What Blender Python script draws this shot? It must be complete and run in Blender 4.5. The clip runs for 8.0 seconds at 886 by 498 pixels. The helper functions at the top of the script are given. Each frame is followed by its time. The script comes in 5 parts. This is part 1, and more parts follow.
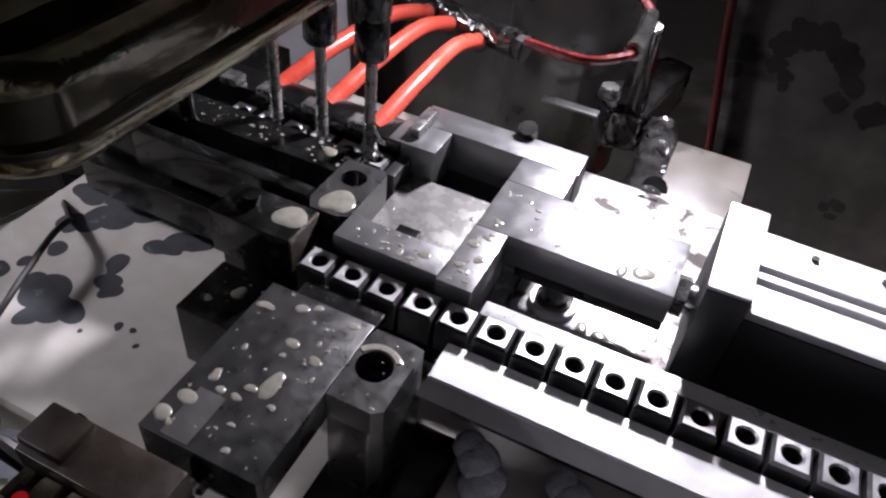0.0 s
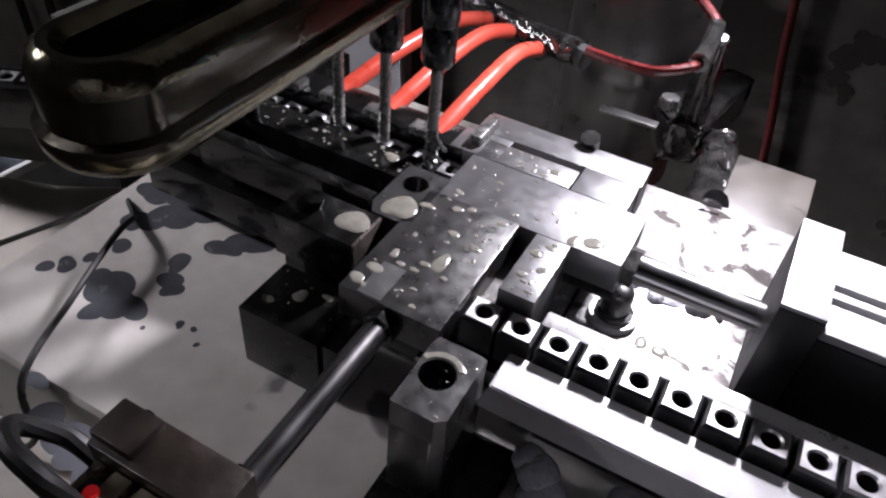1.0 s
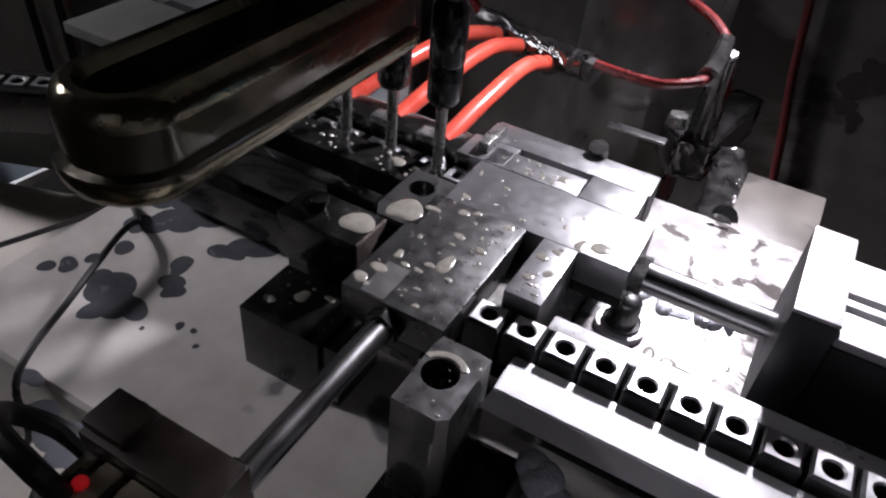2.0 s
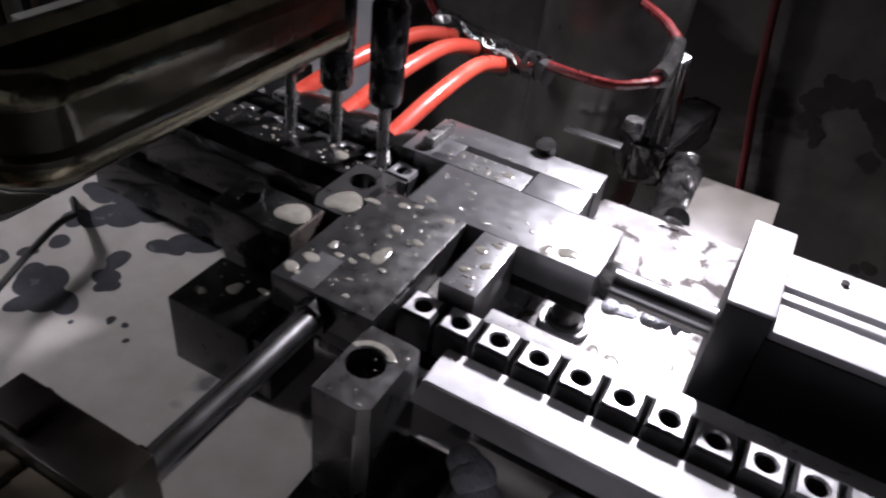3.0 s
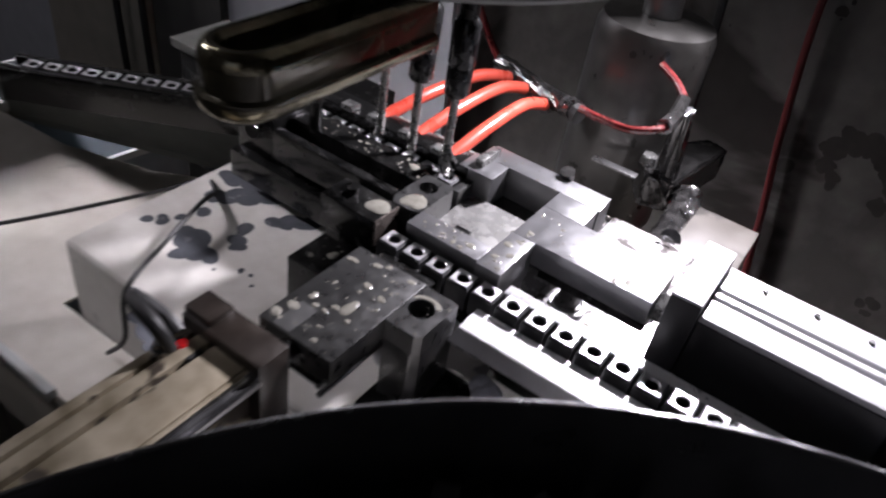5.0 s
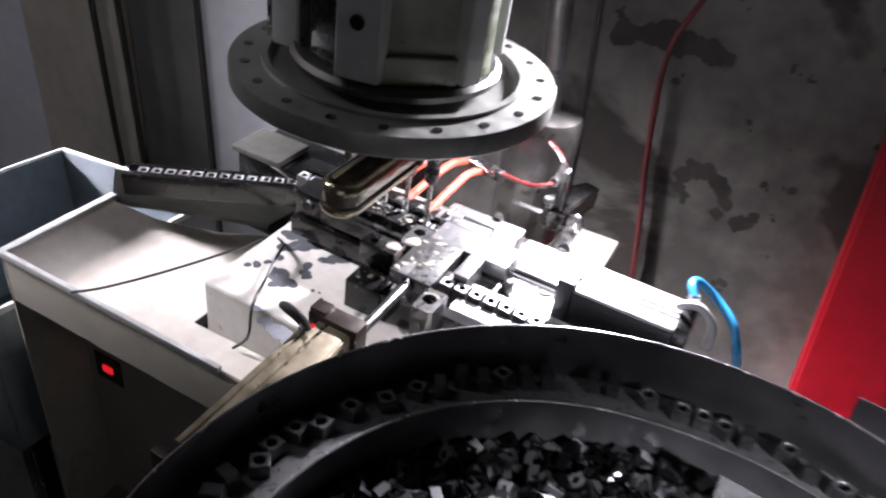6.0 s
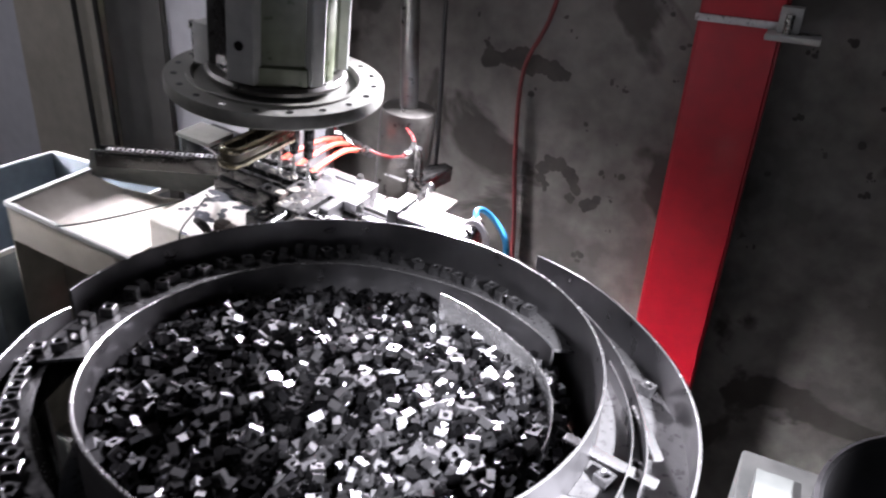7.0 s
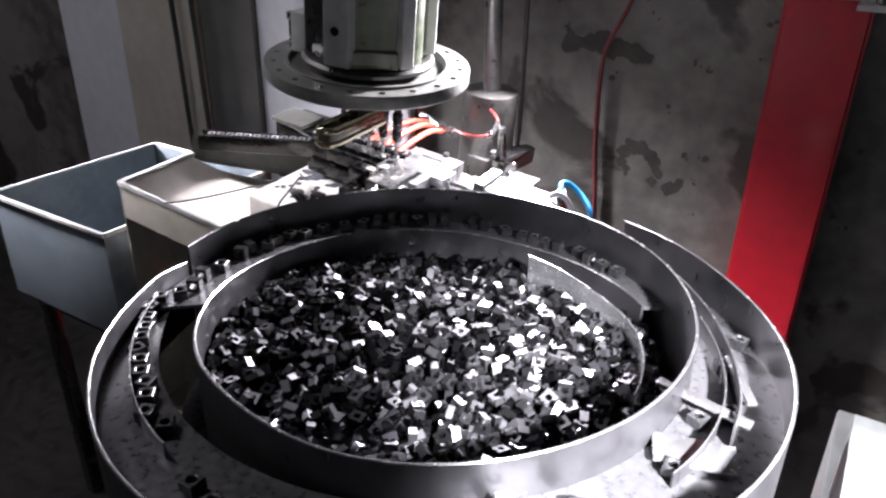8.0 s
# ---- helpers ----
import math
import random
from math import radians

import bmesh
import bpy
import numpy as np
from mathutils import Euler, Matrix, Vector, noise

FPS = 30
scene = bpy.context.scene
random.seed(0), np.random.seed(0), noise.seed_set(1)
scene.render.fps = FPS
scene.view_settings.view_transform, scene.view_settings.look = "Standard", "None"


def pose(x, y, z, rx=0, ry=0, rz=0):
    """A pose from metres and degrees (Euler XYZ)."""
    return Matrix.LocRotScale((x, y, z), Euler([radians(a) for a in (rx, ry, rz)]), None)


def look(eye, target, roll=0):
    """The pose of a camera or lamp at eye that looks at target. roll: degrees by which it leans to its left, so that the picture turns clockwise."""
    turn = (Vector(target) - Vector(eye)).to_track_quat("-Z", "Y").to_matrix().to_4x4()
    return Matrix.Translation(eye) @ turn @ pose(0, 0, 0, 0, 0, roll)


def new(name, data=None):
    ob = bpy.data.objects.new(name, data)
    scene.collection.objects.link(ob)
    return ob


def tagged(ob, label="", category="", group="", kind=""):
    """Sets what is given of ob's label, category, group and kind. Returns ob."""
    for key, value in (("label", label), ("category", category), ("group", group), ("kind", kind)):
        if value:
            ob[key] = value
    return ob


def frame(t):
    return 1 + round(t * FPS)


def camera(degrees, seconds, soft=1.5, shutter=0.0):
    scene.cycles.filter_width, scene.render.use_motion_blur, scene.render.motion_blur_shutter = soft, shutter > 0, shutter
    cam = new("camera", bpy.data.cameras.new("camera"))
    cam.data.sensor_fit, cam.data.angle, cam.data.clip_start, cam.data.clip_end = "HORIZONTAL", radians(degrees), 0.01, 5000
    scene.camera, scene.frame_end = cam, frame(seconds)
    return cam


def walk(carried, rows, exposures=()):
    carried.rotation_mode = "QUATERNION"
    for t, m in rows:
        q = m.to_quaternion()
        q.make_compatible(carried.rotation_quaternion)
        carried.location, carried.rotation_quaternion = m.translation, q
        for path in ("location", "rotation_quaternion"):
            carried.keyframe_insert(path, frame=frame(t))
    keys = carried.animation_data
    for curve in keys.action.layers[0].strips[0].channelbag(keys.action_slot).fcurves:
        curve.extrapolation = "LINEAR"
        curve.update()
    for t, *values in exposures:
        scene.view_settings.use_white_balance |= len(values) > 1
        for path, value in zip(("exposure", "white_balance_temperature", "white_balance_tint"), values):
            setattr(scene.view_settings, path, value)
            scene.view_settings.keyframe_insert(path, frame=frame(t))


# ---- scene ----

cam = camera(62.47, 8.0, soft=2.2, shutter=0.4)
PATH = [
    (0, (0.0907, -0.1479, 0.1783), (-0.2382, 0.5829, -0.4199), 1.42),
    (0.5, (0.0877, -0.1463, 0.1760), (-0.2713, 0.5689, -0.4237), 0.63),
    (1, (0.0808, -0.1509, 0.1774), (-0.2952, 0.5624, -0.4141), 0.99),
    (2.5, (0.0872, -0.1538, 0.1573), (-0.3124, 0.5875, -0.3820), 1.93),
    (3, (0.0985, -0.1459, 0.1534), (-0.2826, 0.6104, -0.3784), 3.12),
    (3.5, (0.1081, -0.1367, 0.1512), (-0.2471, 0.6356, -0.3753), 4.51),
    (4, (0.1114, -0.1359, 0.1502), (-0.2465, 0.6347, -0.3771), 4.63),
    (4.5, (0.1142, -0.1578, 0.1635), (-0.2938, 0.5871, -0.3643), 5.43),
    (5, (0.1503, -0.2334, 0.2081), (-0.2904, 0.4912, -0.3217), 6.01),
    (5.2, (0.1688, -0.2845, 0.2300), (-0.2806, 0.4394, -0.2936), 5.02),
    (6.3, (0.3185, -0.5628, 0.3904), (-0.0350, 0.2415, -0.0873), 3.99),
    (6.5, (0.3975, -0.6154, 0.3932), (0.0432, 0.1997, -0.0652), 4.15),
    (7, (0.5477, -0.7131, 0.4027), (0.1673, 0.1007, -0.0366), 3.87),
    (7.5, (0.5382, -0.7610, 0.3854), (0.1223, 0.0447, -0.0364), 4.03),
    (8, (0.5533, -0.7611, 0.3733), (0.0857, 0.0075, -0.0633), 1.13),
]
EXPOSURES = [(0, -3.9), (2.3, -4.1), (4.4, -3.9), (5.2, -3.2), (6.3, -1.55), (7, -1.4), (8, -1.36)]
walk(cam, [(t, look(eye, target, roll)) for t, eye, target, roll in PATH], EXPOSURES)

# ---- light ----
world = bpy.data.worlds.new("world")
scene.world = world
world.use_nodes = True
sky = world.node_tree.nodes.new("ShaderNodeTexSky")
sky.sky_type, sky.sun_disc, sky.sun_elevation, sky.sun_rotation = "NISHITA", False, radians(35), radians(120)
bg = world.node_tree.nodes["Background"]
world.node_tree.links.new(sky.outputs[0], bg.inputs[0])
bg.inputs[1].default_value = 0.08


def area_lamp(name, at, to, size, watts, colour=(1, 1, 1), size_y=None, spread=180):
    data = bpy.data.lights.new(name, "AREA")
    data.energy, data.color, data.size, data.spread = watts, colour, size, radians(spread)
    if size_y:
        data.shape, data.size_y = "RECTANGLE", size_y
    ob = new(name, data)
    ob.matrix_world = look(at, to)
    return ob


def spot_lamp(name, at, to, watts, degrees, blend, radius, colour=(1, 1, 1)):
    data = bpy.data.lights.new(name, "SPOT")
    data.energy, data.color, data.spot_size, data.spot_blend, data.shadow_soft_size = watts, colour, radians(degrees), blend, radius
    ob = new(name, data)
    ob.matrix_world = look(at, to)
    return ob


# a small LED work lamp on the column behind the head, a second over the bowl, and unseen fill lights added from the
# front and the left
spot_lamp("work_lamp", (0.075, 0.35, 0.25), (0.125, 0.06, 0.0), 345, 112, 0.7, 0.02, (0.94, 0.89, 1.0))
# added fills: front for wall and near faces, left for tray and bed
area_lamp("front_fill", (1.2, -2.92, 0.5), (0.2, 0.0, 0.1), 1.8, 10.5, (0.93, 0.88, 1.0), 2.2)
area_lamp("left_fill", (-2.36, -0.25, 1.0), (-0.64, 0.20, -0.1), 0.5, 52, (0.96, 0.91, 1.0), 0.45, 20)
spot_lamp("second_work_lamp", (1.0, -0.75, 0.5), (0.515, -0.335, 0.0), 1650, 29, 0.9, 0.03, (0.93, 0.91, 1.0))
# unseen overhead strip added for edge glints and brighter wall panels
area_lamp("overhead_fill", (-1.6, -0.6, 2.12), (-1.6, -0.6, 0.0), 1.2, 44, (0.95, 0.90, 1.0), 0.06)

# ---- materials ----


def node_material(name):
    m = bpy.data.materials.new(name)
    m.use_nodes = True
    return m, m.node_tree.nodes, m.node_tree.links, m.node_tree.nodes["Principled BSDF"]


def surface(name, dark, light, rough=(0.3, 0.5), metal=0.0, grain=60.0, patch=9.0, bump=0.1, bump_scale=400.0, coat=0.0, detail=6.0, sharp=(0.35, 0.68), stain=None, stain_amount=0.0, stain_scale=5.0, per_object=0.0, stain_detail=5.0):
    """Two scales of variation: broad patches and fine grain, with bump; an optional stain colour with its own outline."""
    m, n, l, b = node_material(name)
    tc = n.new("ShaderNodeTexCoord")
    big, fine = n.new("ShaderNodeTexNoise"), n.new("ShaderNodeTexNoise")
    big.inputs["Scale"].default_value, fine.inputs["Scale"].default_value = patch, grain
    big.inputs["Detail"].default_value, fine.inputs["Detail"].default_value = detail, 4
    for t in (big, fine):
        l.new(tc.outputs["Object"], t.inputs["Vector"])
    mix = n.new("ShaderNodeMix")
    mix.data_type, mix.blend_type = "FLOAT", "MIX"
    mix.inputs[0].default_value = 0.4
    l.new(big.outputs["Fac"], mix.inputs[2])
    l.new(fine.outputs["Fac"], mix.inputs[3])
    ramp = n.new("ShaderNodeValToRGB")
    ramp.color_ramp.elements[0].position, ramp.color_ramp.elements[1].position = sharp
    ramp.color_ramp.elements[0].color, ramp.color_ramp.elements[1].color = (*dark, 1), (*light, 1)
    l.new(mix.outputs[0], ramp.inputs[0])
    colour = ramp.outputs[0]
    if stain:
        spot, cut = n.new("ShaderNodeTexNoise"), n.new("ShaderNodeValToRGB")
        spot.inputs["Scale"].default_value, spot.inputs["Detail"].default_value, spot.inputs["Distortion"].default_value = stain_scale, stain_detail, 0.1 * stain_detail
        l.new(tc.outputs["Object"], spot.inputs["Vector"])
        cut.color_ramp.elements[0].position, cut.color_ramp.elements[1].position = 1 - stain_amount - 0.016, 1 - stain_amount + 0.016
        l.new(spot.outputs["Fac"], cut.inputs[0])
        over = n.new("ShaderNodeMix")
        over.data_type = "RGBA"
        l.new(cut.outputs[0], over.inputs[0])
        l.new(colour, over.inputs[6])
        over.inputs[7].default_value = (*stain, 1)
        colour = over.outputs[2]
    if per_object:
        info, hsv, span = n.new("ShaderNodeObjectInfo"), n.new("ShaderNodeHueSaturation"), n.new("ShaderNodeMapRange")
        span.inputs["To Min"].default_value, span.inputs["To Max"].default_value = 1 - per_object, 1 + per_object
        l.new(info.outputs["Random"], span.inputs["Value"])
        l.new(span.outputs[0], hsv.inputs["Value"])
        l.new(colour, hsv.inputs["Color"])
        colour = hsv.outputs[0]
    l.new(colour, b.inputs["Base Color"])
    rr = n.new("ShaderNodeMapRange")
    rr.inputs["From Min"].default_value, rr.inputs["From Max"].default_value = 0.3, 0.7
    rr.inputs["To Min"].default_value, rr.inputs["To Max"].default_value = rough
    l.new(fine.outputs["Fac"], rr.inputs["Value"])
    l.new(rr.outputs[0], b.inputs["Roughness"])
    b.inputs["Metallic"].default_value = metal
    if coat:
        b.inputs["Coat Weight"].default_value, b.inputs["Coat Roughness"].default_value = coat, 0.08
    if bump:
        tiny, bp = n.new("ShaderNodeTexNoise"), n.new("ShaderNodeBump")
        tiny.inputs["Scale"].default_value, tiny.inputs["Detail"].default_value = bump_scale, 3
        l.new(tc.outputs["Object"], tiny.inputs["Vector"])
        bp.inputs["Strength"].default_value, bp.inputs["Distance"].default_value = bump, 0.001
        l.new(tiny.outputs["Fac"], bp.inputs["Height"])
        l.new(bp.outputs[0], b.inputs["Normal"])
    return m


def island_metal(name, lo, hi, rough, metal):
    """Loose small parts: each one has its own tone."""
    m, n, l, b = node_material(name)
    geo, ramp = n.new("ShaderNodeNewGeometry"), n.new("ShaderNodeValToRGB")
    ramp.color_ramp.elements[0].color, ramp.color_ramp.elements[1].color = (*lo, 1), (*hi, 1)
    ramp.color_ramp.elements[0].position = 0.36
    l.new(geo.outputs["Random Per Island"], ramp.inputs[0])
    l.new(ramp.outputs[0], b.inputs["Base Color"])
    span = n.new("ShaderNodeMapRange")
    span.inputs["To Min"].default_value, span.inputs["To Max"].default_value = rough
    l.new(geo.outputs["Random Per Island"], span.inputs["Value"])
    l.new(span.outputs[0], b.inputs["Roughness"])
    b.inputs["Metallic"].default_value = metal
    return m


STEEL = surface("oiled_ground_steel", (0.07, 0.07, 0.07), (0.145, 0.145, 0.142), (0.24, 0.4), 0.85, 150, 22, 0.06, 700, coat=0.5, sharp=(0.25, 0.8))
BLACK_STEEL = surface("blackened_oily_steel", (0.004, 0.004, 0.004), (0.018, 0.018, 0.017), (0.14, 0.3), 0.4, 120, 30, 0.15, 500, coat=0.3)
WET_STEEL = surface("wet_ground_steel", (0.14, 0.14, 0.143), (0.215, 0.215, 0.219), (0.28, 0.4), 0.7, 150, 20, 0.06, 700, coat=0.5, sharp=(0.25, 0.8))
BRIGHT_STEEL = surface("bright_milled_steel", (0.44, 0.44, 0.45), (0.60, 0.60, 0.60), (0.22, 0.42), 0.4, 120, 18, 0.05, 800)
DIRTY_PLATE = surface("wet_dirty_plate", (0.40, 0.39, 0.39), (0.60, 0.59, 0.585), (0.12, 0.4), 0.4, 120, 18, 0.15, 500, stain=(0.11, 0.10, 0.095), stain_amount=0.41, stain_scale=45, stain_detail=7)
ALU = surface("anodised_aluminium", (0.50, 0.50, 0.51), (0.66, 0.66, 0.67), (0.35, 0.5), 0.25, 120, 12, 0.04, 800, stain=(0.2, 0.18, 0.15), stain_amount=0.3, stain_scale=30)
# aluminium with shade put into its colour, for the cylinder's unlit sides
ALU_SHADE = surface("shaded_aluminium", (0.006, 0.006, 0.007), (0.018, 0.018, 0.019), (0.3, 0.45), 0.0, 120, 12, 0.04, 800)
OLD_ALU = surface("oil_browned_aluminium", (0.17, 0.14, 0.09), (0.42, 0.37, 0.28), (0.3, 0.55), 0.45, 90, 25, 0.1, 500, coat=0.3, stain=(0.05, 0.04, 0.03), stain_amount=0.38, stain_scale=40)
BROWN_STEEL = surface("oil_browned_steel", (0.014, 0.011, 0.009), (0.045, 0.034, 0.027), (0.3, 0.5), 0.3, 110, 25, 0.15, 500, coat=0.5)
COPPER_STEEL = surface("copper_tinged_steel", (0.14, 0.11, 0.095), (0.36, 0.32, 0.29), (0.2, 0.4), 0.8, 130, 40, 0.08, 600, coat=0.4)
CHROME = surface("polished_chrome", (0.72, 0.72, 0.73), (0.82, 0.82, 0.82), (0.16, 0.26), 1.0, 60, 20, 0.0)
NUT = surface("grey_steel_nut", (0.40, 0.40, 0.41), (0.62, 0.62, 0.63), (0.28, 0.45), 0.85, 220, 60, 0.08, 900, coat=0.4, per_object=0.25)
# the same nut steel with shade painted in, for sides and holes
NUT_SHADE = surface("shaded_nut_side", (0.015, 0.015, 0.016), (0.06, 0.06, 0.062), (0.3, 0.5), 0.4, 220, 60, 0.1, 900, coat=0.4)
CHANNEL_STEEL = surface("wet_channel_steel", (0.22, 0.218, 0.208), (0.40, 0.396, 0.38), (0.2, 0.34), 0.6, 150, 22, 0.08, 700, coat=0.5, sharp=(0.25, 0.8))
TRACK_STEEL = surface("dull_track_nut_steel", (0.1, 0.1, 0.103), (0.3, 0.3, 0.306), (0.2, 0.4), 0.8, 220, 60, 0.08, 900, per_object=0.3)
LOOSE_NUT = island_metal("loose_nut_steel", (0.025, 0.025, 0.027), (0.23, 0.23, 0.237), (0.22, 0.40), 0.95)
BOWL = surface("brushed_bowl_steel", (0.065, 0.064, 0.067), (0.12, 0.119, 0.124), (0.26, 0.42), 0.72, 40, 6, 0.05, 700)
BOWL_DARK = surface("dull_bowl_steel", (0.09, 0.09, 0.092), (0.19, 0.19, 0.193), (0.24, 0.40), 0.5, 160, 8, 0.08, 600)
# bowl steel brightened in colour where rims and strips catch light
EDGE = surface("lit_steel_edge", (0.6, 0.6, 0.61), (0.8, 0.8, 0.8), (0.15, 0.3), 0.9, 100, 20, 0.0)
PAINT = surface("stained_cream_paint", (0.48, 0.46, 0.42), (0.68, 0.66, 0.62), (0.3, 0.55), 0.0, 70, 7, 0.12, 250, coat=0.35, stain=(0.2, 0.2, 0.2), stain_amount=0.33, stain_scale=26, stain_detail=2.5)
BED_PATCH = surface("grey_oil_and_shade", (0.075, 0.08, 0.09), (0.13, 0.135, 0.15), (0.12, 0.3), 0.0, 90, 25, 0.1, 300, coat=0.6)
PAINT_CLEAN = surface("cream_sheet_paint", (0.55, 0.52, 0.46), (0.72, 0.69, 0.63), (0.35, 0.55), 0.0, 60, 5, 0.06, 200, stain=(0.3, 0.28, 0.24), stain_amount=0.3, stain_scale=8)
GREY_SHEET = surface("grey_green_sheet", (0.10, 0.11, 0.105), (0.2, 0.205, 0.195), (0.35, 0.55), 0.2, 60, 6, 0.06, 200)
CABINET = surface("beige_cabinet_paint", (0.15, 0.137, 0.115), (0.25, 0.235, 0.2), (0.4, 0.6), 0.0, 50, 5, 0.08, 200, stain=(0.12, 0.11, 0.09), stain_amount=0.33, stain_scale=7)
BIN = surface("blue_grey_bin_plastic", (0.065, 0.08, 0.092), (0.115, 0.135, 0.148), (0.35, 0.5), 0.0, 60, 6, 0.05, 200)
CAST = surface("oily_cast_iron", (0.07, 0.064, 0.048), (0.27, 0.245, 0.165), (0.1, 0.24), 0.5, 60, 14, 0.25, 200, coat=1.0, sharp=(0.3, 0.75))
# oily edge with its highlight put into the colour, lighter than the casting
ARM_GLINT = surface("oily_glint_arm_edge", (0.3, 0.27, 0.17), (0.7, 0.64, 0.47), (0.1, 0.22), 0.9, 120, 40, 0.2, 500, coat=0.4)
FLANGE = surface("grey_machined_flange", (0.14, 0.143, 0.13), (0.25, 0.253, 0.235), (0.28, 0.45), 0.55, 80, 12, 0.06, 400, stain=(0.14, 0.13, 0.1), stain_amount=0.3, stain_scale=14)
GREEN = surface("dark_green_machine_paint", (0.06, 0.075, 0.045), (0.14, 0.155, 0.10), (0.25, 0.45), 0.0, 60, 7, 0.1, 200, coat=0.4)
PALE_GREY = surface("pale_grey_machine_paint", (0.30, 0.31, 0.30), (0.45, 0.46, 0.45), (0.35, 0.5), 0.0, 50, 6, 0.06, 200, stain=(0.2, 0.2, 0.18), stain_amount=0.3, stain_scale=9)
POST_STEEL = surface("worn_column_steel", (0.09, 0.09, 0.09), (0.19, 0.19, 0.185), (0.25, 0.4), 0.7, 70, 14, 0.05, 300)
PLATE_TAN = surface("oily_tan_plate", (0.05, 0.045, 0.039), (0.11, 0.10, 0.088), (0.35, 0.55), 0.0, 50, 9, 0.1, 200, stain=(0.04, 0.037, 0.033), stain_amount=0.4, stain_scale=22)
COLLAR = surface("oily_grey_collar", (0.025, 0.024, 0.022), (0.065, 0.063, 0.058), (0.25, 0.45), 0.3, 70, 14, 0.12, 300, coat=0.3)
TAP = surface("worn_tap_steel", (0.28, 0.28, 0.27), (0.5, 0.5, 0.48), (0.2, 0.35), 0.9, 200, 60, 0.2, 900)
CHUCK = surface("black_oxide_chuck", (0.008, 0.008, 0.009), (0.03, 0.03, 0.03), (0.15, 0.35), 0.5, 100, 40, 0.1, 500, coat=0.6)
RED_HOSE = surface("red_plastic_hose", (0.50, 0.05, 0.03), (0.66, 0.10, 0.065), (0.22, 0.38), 0.0, 60, 14, 0.04, 300, coat=0.4)
WALL_HOSE = surface("dusty_red_hose", (0.11, 0.016, 0.018), (0.19, 0.035, 0.035), (0.4, 0.6), 0.0, 60, 14, 0.05, 300)
OILY_HOSE = surface("oily_dark_red_hose", (0.05, 0.008, 0.008), (0.18, 0.022, 0.022), (0.15, 0.35), 0.0, 120, 40, 0.2, 500, coat=0.6)
LUMPY = surface("oil_crusted_casting", (0.012, 0.012, 0.012), (0.09, 0.088, 0.085), (0.06, 0.2), 0.6, 150, 60, 1.0, 240, coat=0.8)
BLUE_HOSE = surface("blue_plastic_hose", (0.02, 0.20, 0.42), (0.03, 0.28, 0.55), (0.25, 0.4), 0.0, 60, 14, 0.0)
RUBBER = surface("black_rubber", (0.008, 0.008, 0.008), (0.022, 0.022, 0.022), (0.4, 0.65), 0.0, 80, 20, 0.1, 400)
BRASS = surface("oily_nickel_fitting", (0.10, 0.10, 0.10), (0.5, 0.5, 0.48), (0.12, 0.35), 0.8, 160, 90, 0.3, 700)
RED_PAINT = surface("red_pillar_paint", (0.28, 0.003, 0.012), (0.44, 0.007, 0.02), (0.35, 0.55), 0.0, 40, 4, 0.1, 120, coat=0.2, stain=(0.2, 0.006, 0.012), stain_amount=0.3, stain_scale=4)
WALL = surface("grimy_plaster_wall", (0.075, 0.07, 0.064), (0.18, 0.17, 0.158), (0.6, 0.85), 0.0, 22, 2.2, 0.35, 60, detail=9, sharp=(0.40, 0.60), stain=(0.04, 0.034, 0.030), stain_amount=0.43, stain_scale=3.0)
SOOT = surface("dark_wall_smear", (0.026, 0.022, 0.020), (0.065, 0.057, 0.051), (0.6, 0.8), 0.0, 60, 20, 0.2, 150)
PANEL_LIGHT = surface("pale_blue_grey_panel", (0.58, 0.60, 0.64), (0.72, 0.74, 0.78), (0.4, 0.6), 0.0, 30, 3, 0.08, 120)
PANEL_BEIGE = surface("beige_concrete_column", (0.38, 0.36, 0.30), (0.56, 0.53, 0.46), (0.6, 0.8), 0.0, 25, 3, 0.25, 90)
PANEL_DARK = surface("dark_grey_panel", (0.09, 0.09, 0.085), (0.16, 0.16, 0.15), (0.5, 0.7), 0.0, 25, 3, 0.1, 90)
FLOOR = surface("oil_dark_concrete_floor", (0.012, 0.011, 0.01), (0.04, 0.037, 0.034), (0.4, 0.7), 0.0, 30, 3, 0.3, 60)
OIL = surface("milky_coolant", (0.135, 0.13, 0.11), (0.23, 0.222, 0.19), (0.1, 0.2), 0.0, 300, 60, 0.0, coat=1.0)
FOAM = surface("pale_coolant_foam", (0.45, 0.46, 0.5), (0.72, 0.74, 0.8), (0.3, 0.6), 0.0, 260, 120, 1.0, 350)
LED_RED = bpy.data.materials.new("red_indicator_glow")
LED_RED.use_nodes = True
LED_RED.node_tree.nodes["Principled BSDF"].inputs["Base Color"].default_value = (0.8, 0.02, 0.02, 1)
LED_RED.node_tree.nodes["Principled BSDF"].inputs["Emission Color"].default_value = (1, 0.02, 0.03, 1)
LED_RED.node_tree.nodes["Principled BSDF"].inputs["Emission Strength"].default_value = 2.5

# ---- mesh helpers (millimetres in, metres out) ----
K = 0.001


def add_box(bm, x0, x1, y0, y1, z0, z1, bevel=0.6, seg=2, mat=0):
    r = bmesh.ops.create_cube(bm, size=1.0)
    vs = r["verts"]
    for v in vs:
        v.co = Vector(((x0 + x1) / 2 + v.co.x * (x1 - x0), (y0 + y1) / 2 + v.co.y * (y1 - y0), (z0 + z1) / 2 + v.co.z * (z1 - z0))) * K
    edges = list({e for v in vs for e in v.link_edges})
    faces = list({f for v in vs for f in v.link_faces})
    for f in faces:
        f.material_index = mat
    if bevel:
        bmesh.ops.bevel(bm, geom=edges, offset=bevel * K, segments=seg, affect="EDGES", profile=0.6)
    return bm


